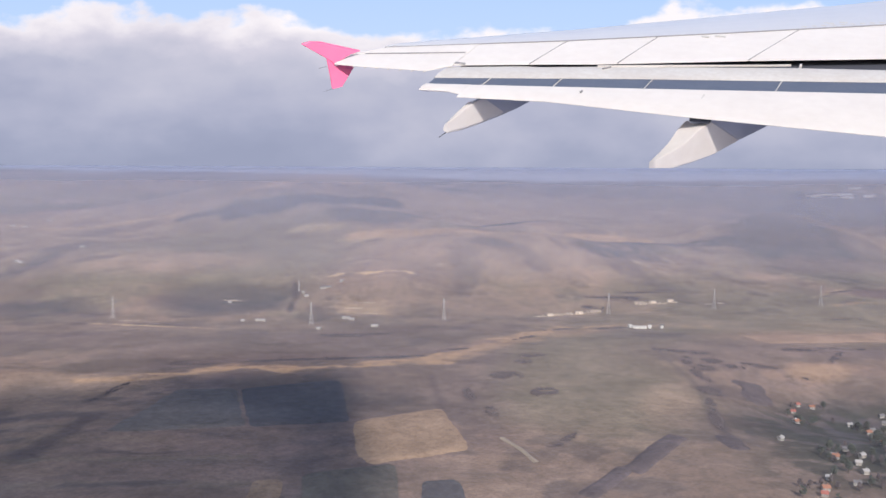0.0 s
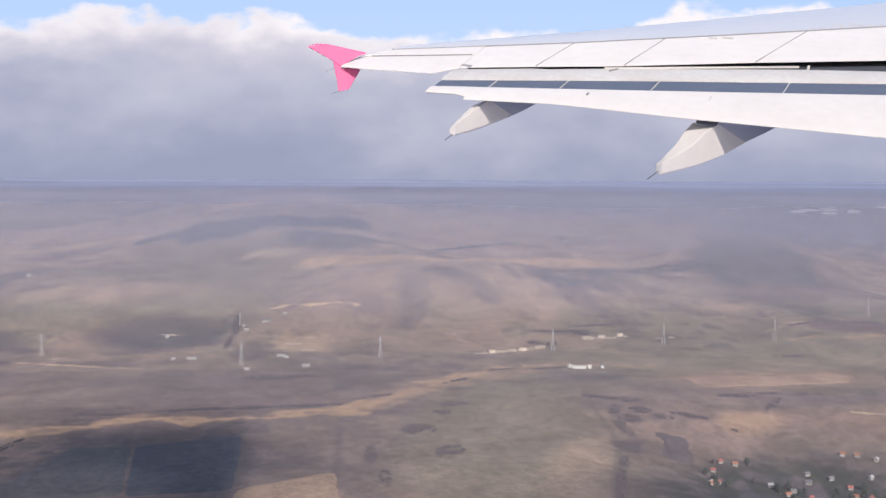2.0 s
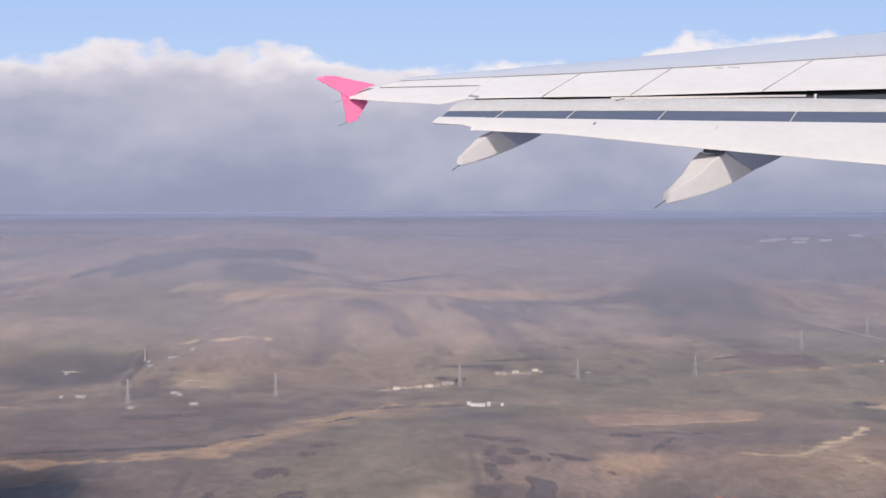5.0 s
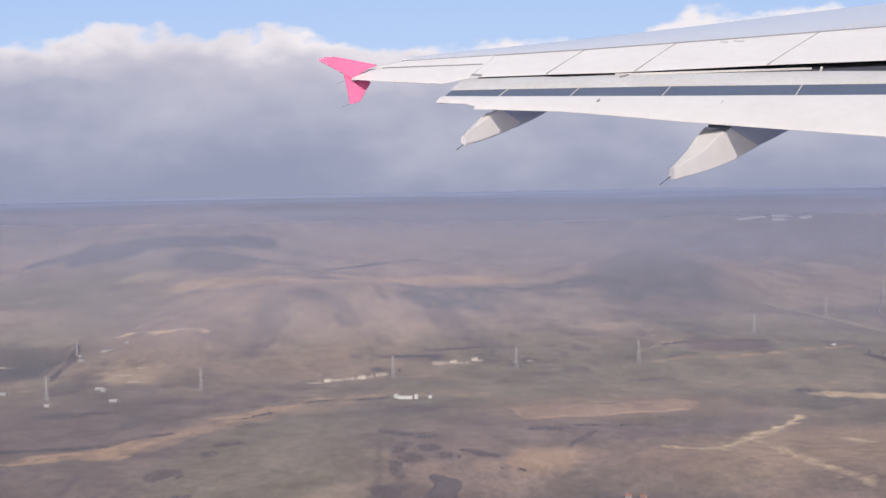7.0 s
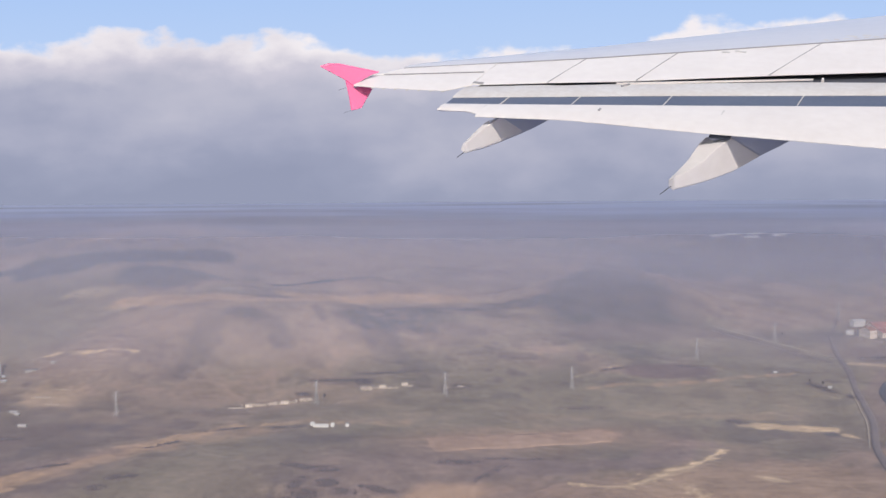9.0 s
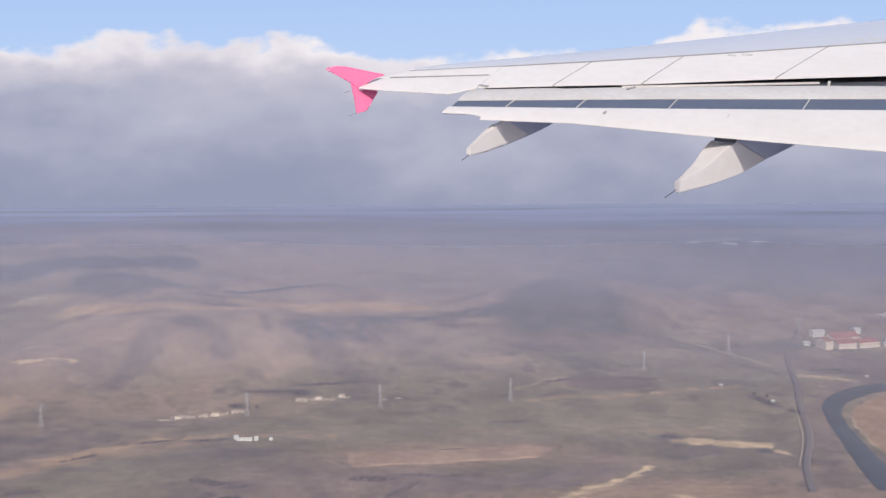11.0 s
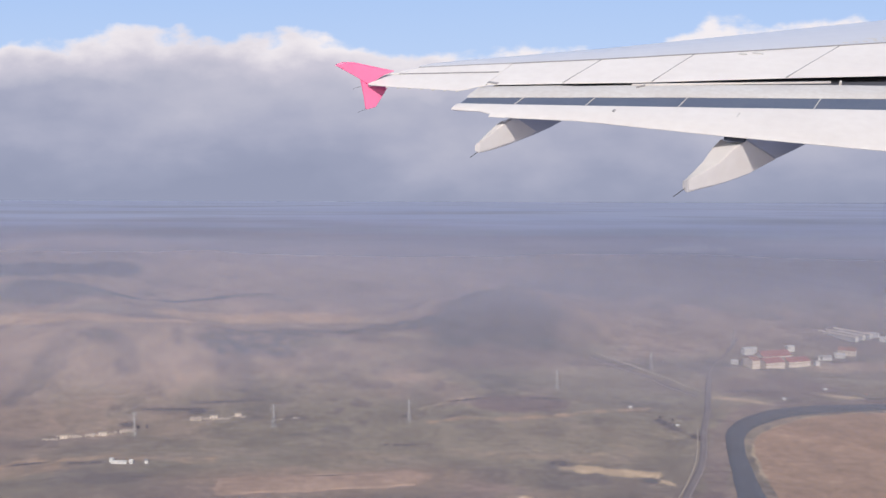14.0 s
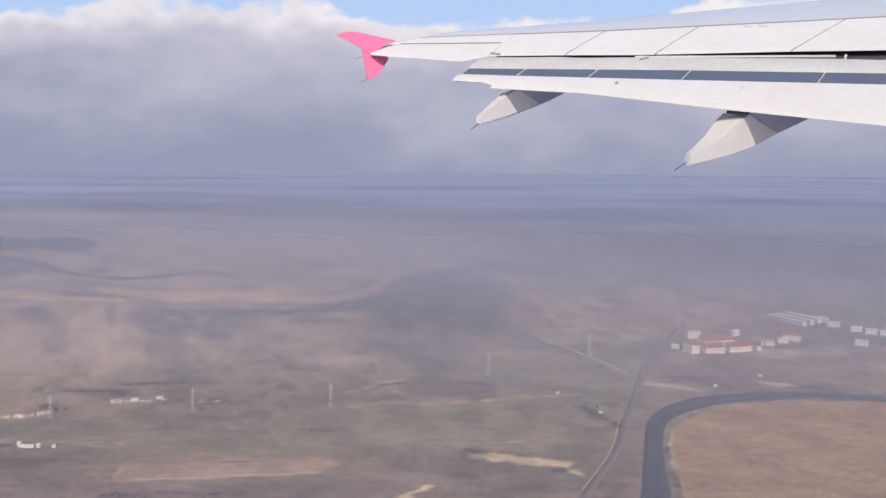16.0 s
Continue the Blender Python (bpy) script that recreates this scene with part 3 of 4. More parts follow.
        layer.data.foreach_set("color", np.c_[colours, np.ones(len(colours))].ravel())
    return me


def at_ground(x, y):
    return float(height(x, y))


XS = spaced([(-6000, 900), (-400, 40), (-150, 2.0), (-70, 0.5), (-45, 0.33), (135, 0.33), (240, 2.0), (600, 50), (6000, 900)])
YS = spaced([(-3000, 800), (20, 4), (46, 0.5), (52, 0.3), (145, 0.4), (200, 0.9), (340, 2.5), (700, 40), (6500, 900)])
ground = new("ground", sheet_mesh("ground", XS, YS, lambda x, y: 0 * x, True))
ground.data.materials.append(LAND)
tagged(ground, "rolling brown and olive winter farmland under thin haze", "ground", kind="structure")

MX = spaced([(-6000, 900), (-400, 60), (-150, 8), (240, 8), (600, 60), (6000, 900)])
MY = spaced([(40, 4), (340, 4), (700, 50), (3400, 200), (6500, 900)])


def haze_sheet_top(x, y):
    """Height of the haze sheets: they climb evenly from the valley over the hills."""
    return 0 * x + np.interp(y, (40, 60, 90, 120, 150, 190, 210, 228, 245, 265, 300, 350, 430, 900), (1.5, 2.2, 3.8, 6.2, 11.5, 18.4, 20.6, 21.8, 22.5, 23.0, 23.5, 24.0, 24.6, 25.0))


# tinted translucent sheets put in for air haze that thickens with distance
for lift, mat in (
    (0.0, haze_sheet_material("low_haze_sheet", (0.50, 0.47, 0.55), (0.57, 0.515, 0.565), ((50, 0.05), (105, 0.15), (136, 0.25), (165, 0.28), (200, 0.26), (240, 0.10), (300, 0.0)), 0.0)),
    (0.25, haze_sheet_material("middle_haze_sheet", (0.50, 0.47, 0.55), (0.57, 0.515, 0.565), ((50, 0.0), (105, 0.03), (136, 0.11), (165, 0.22), (200, 0.26), (240, 0.15), (300, 0.0)), 9.0)),
    (0.5, haze_sheet_material("upper_haze_sheet", (0.30, 0.33, 0.445), (0.325, 0.355, 0.465), ((50, 0.02), (105, 0.04), (140, 0.10), (175, 0.22), (205, 0.45), (245, 0.76), (310, 0.95), (1000, 1.0), (2600, 1.0)), 5.0, True)),
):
    me = sheet_mesh("mist", MX, MY, lambda x, y: haze_sheet_top(x, y) + lift - height(x, y))
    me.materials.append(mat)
    tagged(new("mist", me), "translucent blue-grey sheet imitating haze over the fields and hills", "mist", kind="stuff")

backdrop_mesh = bpy.data.meshes.new("backdrop")
backdrop_mesh.from_pydata([(-4200, 4880, -300), (4200, 4880, -300), (4200, 4880, 3200), (-4200, 4880, 3200)], [], [(0, 1, 2, 3)])
backdrop_mesh.materials.append(sky_material())
tagged(new("backdrop", backdrop_mesh), "bank of white-topped cloud over blue-grey haze under pale blue sky", "sky", kind="structure")


def cloud(x, y, z, wide, deep, thick, turn):
    """A flat, lumpy cloud."""
    bm = bmesh.new()
    bmesh.ops.create_icosphere(bm, subdivisions=5, radius=1)
    for v in bm.verts:
        k = 1 + 0.45 * noise.fractal(v.co * 1.6, 0.9, 2.0, 5)
        v.co = Vector((v.co.x * wide * k, v.co.y * deep * k, v.co.z * thick * (k if v.co.z > 0 else 0.4)))
    me = bpy.data.meshes.new("cloud")
    bm.to_mesh(me)
    bm.free()
    me.materials.append(CLOUD)
    ob = new("cloud", me)
    ob.matrix_world = pose(x, y, z, 0, 0, turn)
    return tagged(ob, "small white cloud high in the air, shading the fields", "cloud", kind="stuff")


# the cloud that shades the ploughed fields, high in the sun's direction
SUNWARD = Vector((150, -800, 500)).normalized() * 300
cloud(-22.5 + SUNWARD.x, 60.5 + SUNWARD.y, SUNWARD.z, 20, 17, 3, 10)
cloud(-14.0 + SUNWARD.x, 71.5 + SUNWARD.y, SUNWARD.z + 4, 8, 5.5, 1.5, 10)
cloud(-5.5 + SUNWARD.x, 74.5 + SUNWARD.y, SUNWARD.z, 4.5, 1.3, 0.7, 15)


# ---- builders ----
def part(name, bm, mat, parent=None, label="", smooth=False):
    """Links a bmesh as one mesh object under a thing or a part."""
    bmesh.ops.recalc_face_normals(bm, faces=bm.faces)
    me = bpy.data.meshes.new(name)
    bm.to_mesh(me)
    bm.free()
    if smooth:
        me.polygons.foreach_set("use_smooth", np.ones(len(me.polygons), bool))
    for k in mat if isinstance(mat, (list, tuple)) else (mat,):
        me.materials.append(k)
    ob = new(name, me)
    ob.parent = parent
    return tagged(ob, label)


def box(bm, x0, x1, y0, y1, z0, z1, bevel=0.0):
    made = bmesh.ops.create_cube(bm, size=1, matrix=Matrix.LocRotScale(((x0 + x1) / 2, (y0 + y1) / 2, (z0 + z1) / 2), None, (x1 - x0, y1 - y0, z1 - z0)))
    if bevel:
        bmesh.ops.bevel(bm, geom=list({e for v in made["verts"] for e in v.link_edges}), offset=bevel, segments=1, affect="EDGES")
    return bm


def beam(bm, a, b, wide):
    """A square bar from a to b."""
    a, b = Vector(a), Vector(b)
    m = Matrix.Translation((a + b) / 2) @ (b - a).to_track_quat("Z", "Y").to_matrix().to_4x4() @ Matrix.Diagonal((wide, wide, (b - a).length, 1))
    bmesh.ops.create_cube(bm, size=1, matrix=m)
    return bm


# ---- the aircraft wing: s runs from tip to root, c forward along the chord, h up from the upper skin ----
ORIGIN, SPAN, CHORD, UP, SIZE = Vector((-501.82, 4235.31, 568.44)), Vector((0.88492, -0.43582, -0.16424)), Vector((0.45963, 0.76026, 0.45908)), Vector((-0.07521, -0.48174, 0.87308)), 300.0
wing = new("aircraft_wing")
wing.empty_display_size = 1.0
wing.matrix_world = Matrix.Translation(ORIGIN) @ Matrix((SPAN, CHORD, UP)).transposed().to_4x4() @ Matrix.Scale(SIZE, 4)
tagged(wing, "white airliner wing with lowered flaps and pink wingtip fence", "aircraft wing")


def edge(*stops):
    """A line along the span through (s, c) stops."""
    s, c = zip(*stops)
    return lambda v: float(np.interp(v, s, c))


TAB_REAR = edge((1.74, -0.45), (2.36, -0.34), (2.37, -0.51), (3.62, -0.26), (5.47, -0.14), (7.51, 0.05), (10.5, 0.33))
TAB_FRONT = edge((1.74, -0.23), (4.88, 0.60), (7.36, 1.27), (10.5, 2.12))
SLOT_FRONT = edge((1.71, 0.0), (4.42, 0.82), (7.32, 1.64), (10.5, 2.54))
FLAP_FRONT = edge((1.73, 0.50), (2.90, 0.895), (2.98, 0.88), (3.88, 1.19), (6.37, 1.92), (7.26, 2.14), (10.5, 2.94))
SPOILER_REAR = edge((1.76, 0.50), (2.95, 0.91), (3.88, 1.21), (5.84, 1.96), (7.22, 2.45), (10.5, 3.66))
HINGE = edge((0.41, 0.85), (3.07, 1.95), (5.08, 2.86), (7.07, 3.79), (10.5, 5.42))
NOSE = edge((0.41, 0.90), (0.57, 1.11), (0.83, 1.30), (2.88, 2.45), (4.88, 3.67), (6.93, 4.94), (10.5, 7.7))
TIP_REAR = edge((-0.02, 0.0), (0.34, 0.03), (1.53, 0.20), (1.66, 0.37), (1.80, 0.5))
AILERON_FRONT = edge((0.0, 0.06), (0.08, 0.45), (0.25, 0.51), (1.80, 1.04))
TIP_FRONT = edge((-0.02, 0.03), (0.08, 0.46), (0.41, 0.86), (1.80, 1.44))


def panel(name, mat, s0, s1, rear, front, thick=0.05, crown=0.012, h0=0.0, h1=0.0, count=0, parent=None, label="", round_rear=0.006, lean=(0.0, 0.0)):
    """A skin panel between two lines along the span: crowned on top, closed below, with a softened rear edge."""
    bm = bmesh.new()
    count = count or max(2, int((s1 - s0) / 0.2))
    vs = (0.0, 0.04, 0.2, 0.4, 0.6, 0.8, 0.96, 1.0)
    rows = []
    for k in range(count + 1):
        s = s0 + (s1 - s0) * k / count
        tilt = lean[0] + (lean[1] - lean[0]) * k / count
        a, b = rear(s), front(s + tilt)
        top = [(s + tilt * v, a + (b - a) * v, h0 + (h1 - h0) * v + crown * 4 * v * (1 - v) - (round_rear if v in (0.0, 1.0) else 0)) for v in vs]
        low = [(s + tilt * v, a + (b - a) * v, h0 + (h1 - h0) * v - thick * (0.25 + 0.75 * min(1, 3 * v))) for v in (1.0, 0.35, 0.0)]
        rows.append([bm.verts.new(p) for p in top + low])
    size = len(rows[0])
    for p, q in zip(rows, rows[1:]):
        for i in range(size):
            j = (i + 1) % size
            bm.faces.new((p[i], q[i], q[j], p[j]))
    bm.faces.new(rows[0]), bm.faces.new(rows[-1][::-1])
    return part(name, bm, mat, parent or wing, label)


panel("wing_box", GREY, 0.41, 10.5, lambda s: HINGE(s) + 0.012, NOSE, 0.35, 0.03, 0.0, -0.02, 60, label="grey upper wing skin reflecting the sky")
panel("tip_skin", WHITE, -0.01, 1.79, lambda s: AILERON_FRONT(s) + 0.01, lambda s: max(HINGE(s) if s > 0.41 else TIP_FRONT(s), AILERON_FRONT(s) + 0.02), 0.06, 0.004, 0, 0, 20)
panel("aileron", WHITE, 0.0, 1.79, TIP_REAR, AILERON_FRONT, 0.05, 0.006, 0, 0, 18, label="white aileron with a ragged trailing edge")
for s0, s1, lean in ((1.80, 2.86, (0.0, 0.2)), (2.873, 4.07, (0.2, 0.25)), (4.083, 5.782, (0.25, 0.45)), (5.795, 7.6, (0.45, 0.5)), (7.613, 10.0, (0.5, 0.5))):
    panel("spoiler", WHITE, s0, s1, SPOILER_REAR, lambda s: HINGE(s) - 0.004, 0.04, 0.006, 0.0, 0.0, label="white spoiler panel", lean=lean)
for s, lean in ((2.8665, 0.2), (4.0765, 0.25), (5.7885, 0.45), (7.6065, 0.5)):
    part("spoiler_joint", beam(bmesh.new(), (s, SPOILER_REAR(s) + 0.01, 0.003), (s + lean, HINGE(s + lean) - 0.02, 0.003), 0.012), SEAL, wing, "grey joint between two spoilers")
panel("hinge_seal", SEAL, 0.41, 10.5, lambda s: HINGE(s) - 0.012, lambda s: HINGE(s) + 0.02, 0.02, 0, 0.004, 0.004, 50, label="dark hinge line seal")
# bay floor coloured near black in place of shade inside the flap gaps
panel("flap_bay", DARK, 1.8, 10.5, lambda s: FLAP_FRONT(s) - 0.12, lambda s: HINGE(s) + 0.1, 0.03, 0, -0.11, -0.11, 40, label="floor of the open flap bay, coloured dark for its shade")
panel("main_flap", WARM, 1.74, 10.5, lambda s: SLOT_FRONT(s), FLAP_FRONT, 0.07, 0.02, -0.0, -0.03, 40, label="weathered grey main flap")
# the shade within the slot is put into its dark blue colour
panel("flap_slot", SLOT_SHADE, 1.75, 10.5, lambda s: TAB_FRONT(s) - 0.02, lambda s: SLOT_FRONT(s) + 0.02, 0.03, 0, -0.012, -0.012, 40, label="recessed flap slot with its shade put into dark blue")
for s0, s1 in ((1.74, 2.365), (2.37, 10.5)):
    panel("flap_tab", WHITE, s0, s1, TAB_REAR, TAB_FRONT, 0.06, 0.015, 0.0, 0.0, label="white rear flap tab")
for s in (2.53, 3.50, 4.70, 6.34, 8.4):
    b = beam(bmesh.new(), (s, TAB_FRONT(s), -0.002), (s + 0.02, SLOT_FRONT(s), -0.002), 0.011)
    part("slot_rib", b, WARM, wing, "pale rib across the flap slot")
b = beam(bmesh.new(), (0.25, 0.51, 0.004), (1.75, 1.02, 0.004), 0.014)
part("aileron_joint", b, SEAL, wing, "grey joint in front of the aileron")
b = beam(bmesh.new(), (3.83, 1.14, -0.015), (6.37, 1.97, -0.015), 0.022)
part("seal_strip", b, WHITE, wing, "pale rubbing strip along the flap gap")
b = box(bmesh.new(), 6.475, 6.505, 1.96, 2.02, -0.05, 0.008, 0.005)
part("bracket", b, WHITE, wing, "small white bracket in the flap gap")
part("hook", beam(bmesh.new(), (4.03, 1.14, 0.0), (3.95, 1.01, 0.01), 0.02), SEAL, wing, "small dark hook on the flap")
b = box(bmesh.new(), 3.935, 3.965, 0.10, 0.17, 0.0, 0.03, 0.004)
part("drain", b, SEAL, wing, "small dark drain fitting on the flap")
for s, c, long in ((5.51, 0.42, 0.3), (6.6, 3.76, 0.16), (6.8, 3.84, 0.12), (5.0, 2.68, 0.12), (5.2, 2.76, 0.16)):
    # rubbed grey marks
    part("scuff", box(bmesh.new(), s - (0.012 if long > 0.2 else long / 2), s + (0.012 if long > 0.2 else long / 2), c - (long / 2 if long > 0.2 else 0.02), c + (long / 2 if long > 0.2 else 0.02), 0.0, 0.014, 0.003), SCUFF if long < 0.2 else WARM, wing, "grey scuff mark in the paint")
for k in range(11):
    # stencilled dashes on the upper skin ahead of the hinge
    s = 6.25 + k * 0.13
    part("stencil_mark", box(bmesh.new(), s, s + 0.07, HINGE(s) + 0.10, HINGE(s) + 0.125, 0.0, 0.012, 0.002), SCUFF, wing, "small grey stencilled mark")
for k in range(7):
    s = 0.35 + k * 0.19
    part("discharge_stub", beam(bmesh.new(), (s, TIP_REAR(s) + 0.01, -0.015), (s - 0.03, TIP_REAR(s) - 0.02, -0.02), 0.012), WARM, wing)


def smooth_value(values, at):
    """The value at a place along a row of values, on a smooth curve through them."""
    i = min(int(at), len(values) - 2)
    t = at - i
    p0, p1, p2, p3 = values[max(i - 1, 0)], values[i], values[i + 1], values[min(i + 2, len(values) - 1)]
    return 0.5 * (2 * p1 + (p2 - p0) * t + (2 * p0 - 5 * p1 + 4 * p2 - p3) * t * t + (3 * p1 - p0 - 3 * p2 + p3) * t**3)


def fairing(aft, front, wick):
    """A flat-sided canoe under the flap. Each station: near upper corner, near lower corner, shift to the far side."""

    def shell(stations, name, mat, parent, label):
        bm, rows = bmesh.new(), []
        for top, low, shift in stations:
            top, low, shift = Vector(top), Vector(low), Vector(shift)
            keel = low + shift * 0.3 - Vector((0, 0, 0.07 * (top - low).length))
            rows.append([bm.verts.new(p) for p in (top, top + shift, low + Vector((shift.x, shift.y, 0.03)), keel, low)])
        for p, q in zip(rows, rows[1:]):
            for k in range(5):
                bm.faces.new((p[k], p[(k + 1) % 5], q[(k + 1) % 5], q[k]))
        bm.faces.new(rows[0]), bm.faces.new(rows[-1])
        bmesh.ops.bevel(bm, geom=bm.edges[:], offset=0.009, segments=2, affect="EDGES", clamp_overlap=True)
        return part(name, bm, mat, parent, label)

    body = shell(aft, "flap_track_fairing", WHITE, wing, "white pointed flap track fairing")
    # front part coloured grey, not white, to carry the flap's shadow
    shell(front, "fixed_fairing", GREY, body, "fixed front of the fairing, the flap's shade put into its grey")
    part("static_wick", beam(bmesh.new(), wick[0], wick[1], 0.007), WICK, body, "thin black static discharge wick")
    return body


fairing((((2.395, -0.835, -0.24), (2.385, -0.862, -0.384), (-0.065, -0.03, -0.04)), ((2.519, -0.537, -0.155), (2.50, -0.585, -0.425), (-0.13, -0.062, -0.05)), ((2.60, -0.34, -0.105), (2.613, -0.312, -0.446), (-0.17, -0.082, -0.055)), ((2.648, -0.226, -0.09), (2.797, 0.133, -0.453), (-0.195, -0.094, -0.06))),
        (((2.652, -0.216, -0.085), (2.801, 0.143, -0.450), (-0.12, -0.225, 0)), ((2.80, 0.14, -0.085), (2.913, 0.412, -0.452), (-0.10, -0.19, 0)), ((2.95, 0.50, -0.35), (3.014, 0.654, -0.445), (-0.06, -0.11, 0))),
        ((2.385, -0.90, -0.36), (2.325, -1.02, -0.40)))
fairing((((5.258, -0.738, -0.36), (5.258, -0.738, -0.531), (-0.08, 0.0, -0.05)), ((5.40, -0.528, -0.325), (5.487, -0.40, -0.573), (-0.16, 0.03, -0.045)), ((5.516, -0.356, -0.275), (5.60, -0.232, -0.587), (-0.225, 0.065, -0.055)), ((5.651, -0.155, -0.14), (5.80, 0.066, -0.582), (-0.305, 0.105, -0.085)), ((5.753, -0.004, -0.09), (6.045, 0.431, -0.505), (-0.36, 0.137, -0.10))),
        (((5.757, 0.004, -0.085), (6.049, 0.437, -0.500), (-0.30, -0.092, 0)), ((6.0, 0.364, -0.085), (6.222, 0.694, -0.467), (-0.26, -0.08, 0)), ((6.25, 0.735, -0.36), (6.36, 0.90, -0.435), (-0.16, -0.05, 0))),
        ((5.235, -0.80, -0.46), (5.15, -0.98, -0.50)))
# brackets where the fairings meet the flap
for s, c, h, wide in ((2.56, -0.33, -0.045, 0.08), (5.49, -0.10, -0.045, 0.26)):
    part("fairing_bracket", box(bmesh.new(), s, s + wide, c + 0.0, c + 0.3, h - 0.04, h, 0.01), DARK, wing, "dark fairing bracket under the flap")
# grey block standing in for the shaded notch of the flap bay beside the aileron
part("bay_end", box(bmesh.new(), 1.78, 1.95, 0.57, 0.63, -0.02, 0.009, 0.004), SEAL, wing, "small grey block put in for the dark notch at the flap's outer end")


def fin(name, outline, thick, mat, label):
    """A flat fin with softened edges: its outline drawn in (s, c, h), thickened sideways."""
    bm = bmesh.new()
    side = Vector((0.70, -0.60, -0.35)).normalized() * thick
    face = bm.faces.new([bm.verts.new(Vector(p) - side / 2) for p in outline])
    grown = bmesh.ops.extrude_face_region(bm, geom=[face])
    for v in grown["geom"]:
        if isinstance(v, bmesh.types.BMVert):
            v.co += side
    bmesh.ops.bevel(bm, geom=bm.edges[:], offset=thick * 0.3, segments=1, affect="EDGES")
    bmesh.ops.triangulate(bm, faces=bm.faces)
    return part(name, bm, mat, wing, label)


fin("upper_fence", ((-0.43, -0.19, 0.34), (-0.35, -0.08, 0.35), (-0.24, 0.05, 0.31), (0.21, 0.45, 0.07), (0.12, 0.31, 0.06), (-0.03, 0.04, -0.02), (-0.13, -0.01, 0.08)), 0.035, PINK, "pink upper wingtip fence")
fin("lower_fence", ((-0.13, -0.01, 0.08), (-0.03, 0.04, -0.02), (0.19, 0.26, -0.11), (0.12, -0.04, -0.34), (0.02, -0.18, -0.34), (-0.04, -0.10, -0.17)), 0.035, PINK, "pink lower wingtip fence")


# thin wires at the trailing edge of the fence
for a, b in (((-0.09, -0.07, -0.02), (-0.20, -0.13, -0.05)), ((0.03, -0.17, -0.335), (-0.08, -0.25, -0.37))):
    part("static_wick", beam(bmesh.new(), a, b, 0.0035), WICK, wing, "thin black static discharge wick")


# ---- fields, river, road ----
def field(name, mat, corners, label, category="field", lift=0.13, ragged=0.35):
    """A field of four corners laid on the land, its borders slightly uneven."""
    a, b, c, d = (np.array(p, float) for p in corners)
    n = int(max(6, min(60, np.linalg.norm(b - a) / 0.5)))
    m = int(max(6, min(60, np.linalg.norm(d - a) / 0.5)))
    bm, rows = bmesh.new(), []
    for i in range(m + 1):
        v = i / m
        row = []
        for j in range(n + 1):
            u = j / n
            p = (a * (1 - u) + b * u) * (1 - v) + (d * (1 - u) + c * u) * v
            if i in (0, m) or j in (0, n):
                p = p + ragged * np.array((float(rough_noise(p[0], p[1], 2.5, 3, 1.1)) - 0.5, float(rough_noise(p[0], p[1], 2.5, 3, 7.9)) - 0.5)) * 2
            row.append(bm.verts.new((p[0], p[1], at_ground(p[0], p[1]) + lift)))
        rows.append(row)
    for p, q in zip(rows, rows[1:]):
        for j in range(n):
            bm.faces.new((p[j], p[j + 1], q[j + 1], q[j]))
    for r in rows[0], rows[-1], [x[0] for x in rows], [x[-1] for x in rows]:
        for v in r:
            v.co.z -= lift + 0.006
    return tagged(part(name, bm, mat, None, label, True), category=category, kind="structure")


def strip(name, mat, line, wide, lift, label, category, ragged=0.0):
    """A road, track or river laid on the land along a bent line."""
    pts = [np.array(p, float) for p in line]
    fine = []
    for i in range(len(pts) - 1):
        p0, p1, p2, p3 = pts[max(0, i - 1)], pts[i], pts[i + 1], pts[min(len(pts) - 1, i + 2)]
        steps = max(2, int(np.linalg.norm(p2 - p1) / 0.5))
        for k in range(steps):
            t = k / steps
            fine.append(0.5 * (2 * p1 + (p2 - p0) * t + (2 * p0 - 5 * p1 + 4 * p2 - p3) * t * t + (3 * p1 - p0 - 3 * p2 + p3) * t**3))
    fine.append(pts[-1])
    bm, rows = bmesh.new(), []
    for i, p in enumerate(fine):
        along = fine[min(i + 1, len(fine) - 1)] - fine[max(i - 1, 0)]
        side = np.array((-along[1], along[0])) / np.linalg.norm(along)
        w = p[2] if len(p) > 2 else wide
        row = []
        for k, f in enumerate((-1, -0.92, -0.3, 0.3, 0.92, 1)):
            f = f * (1 + ragged * (float(value_noise(p[0], p[1], 1.4, f)) - 0.5))
            q = p[:2] + side[:2] * f * w / 2
            row.append(bm.verts.new((q[0], q[1], at_ground(q[0], q[1]) + (lift if 0 < k < 5 else -0.04))))
        rows.append(row)
    for p, q in zip(rows, rows[1:]):
        for j in range(5):
            bm.faces.new((p[j], p[j + 1], q[j + 1], q[j]))
    return tagged(part(name, bm, mat, None, label, True), category=category, kind="structure")


field("ploughed_field", PLOUGHED, ((-18.5, 78.6), (-10.0, 82.4), (-7.6, 67.8), (-15.2, 66.4)), "dark freshly ploughed field beside tan stubble", ragged=0.3)
field("fallow_field", FALLOW, ((-24.2, 78.4), (-18.9, 78.6), (-15.5, 66.5), (-25.9, 64.6)), "dull brown fallow field beside dark ploughed soil", ragged=0.4)
field("stubble_field", STUBBLE, ((-7.4, 67.8), (-0.4, 72.8), (1.9, 60.8), (-5.5, 57.4)), "tan stubble field next to dark ploughed soil", ragged=0.5)
field("stubble_field", STUBBLE, ((-12.4, 54.2), (-10.5, 54.3), (-9.6, 46.5), (-11.6, 46.5)), "narrow tan stubble strip between dark fields", ragged=0.2)
field("fallow_field", GREENSWARD, ((-9.4, 55.4), (-3.4, 58.0), (-2.4, 47), (-8.2, 47)), "dark olive fallow field below the stubble", ragged=0.25)
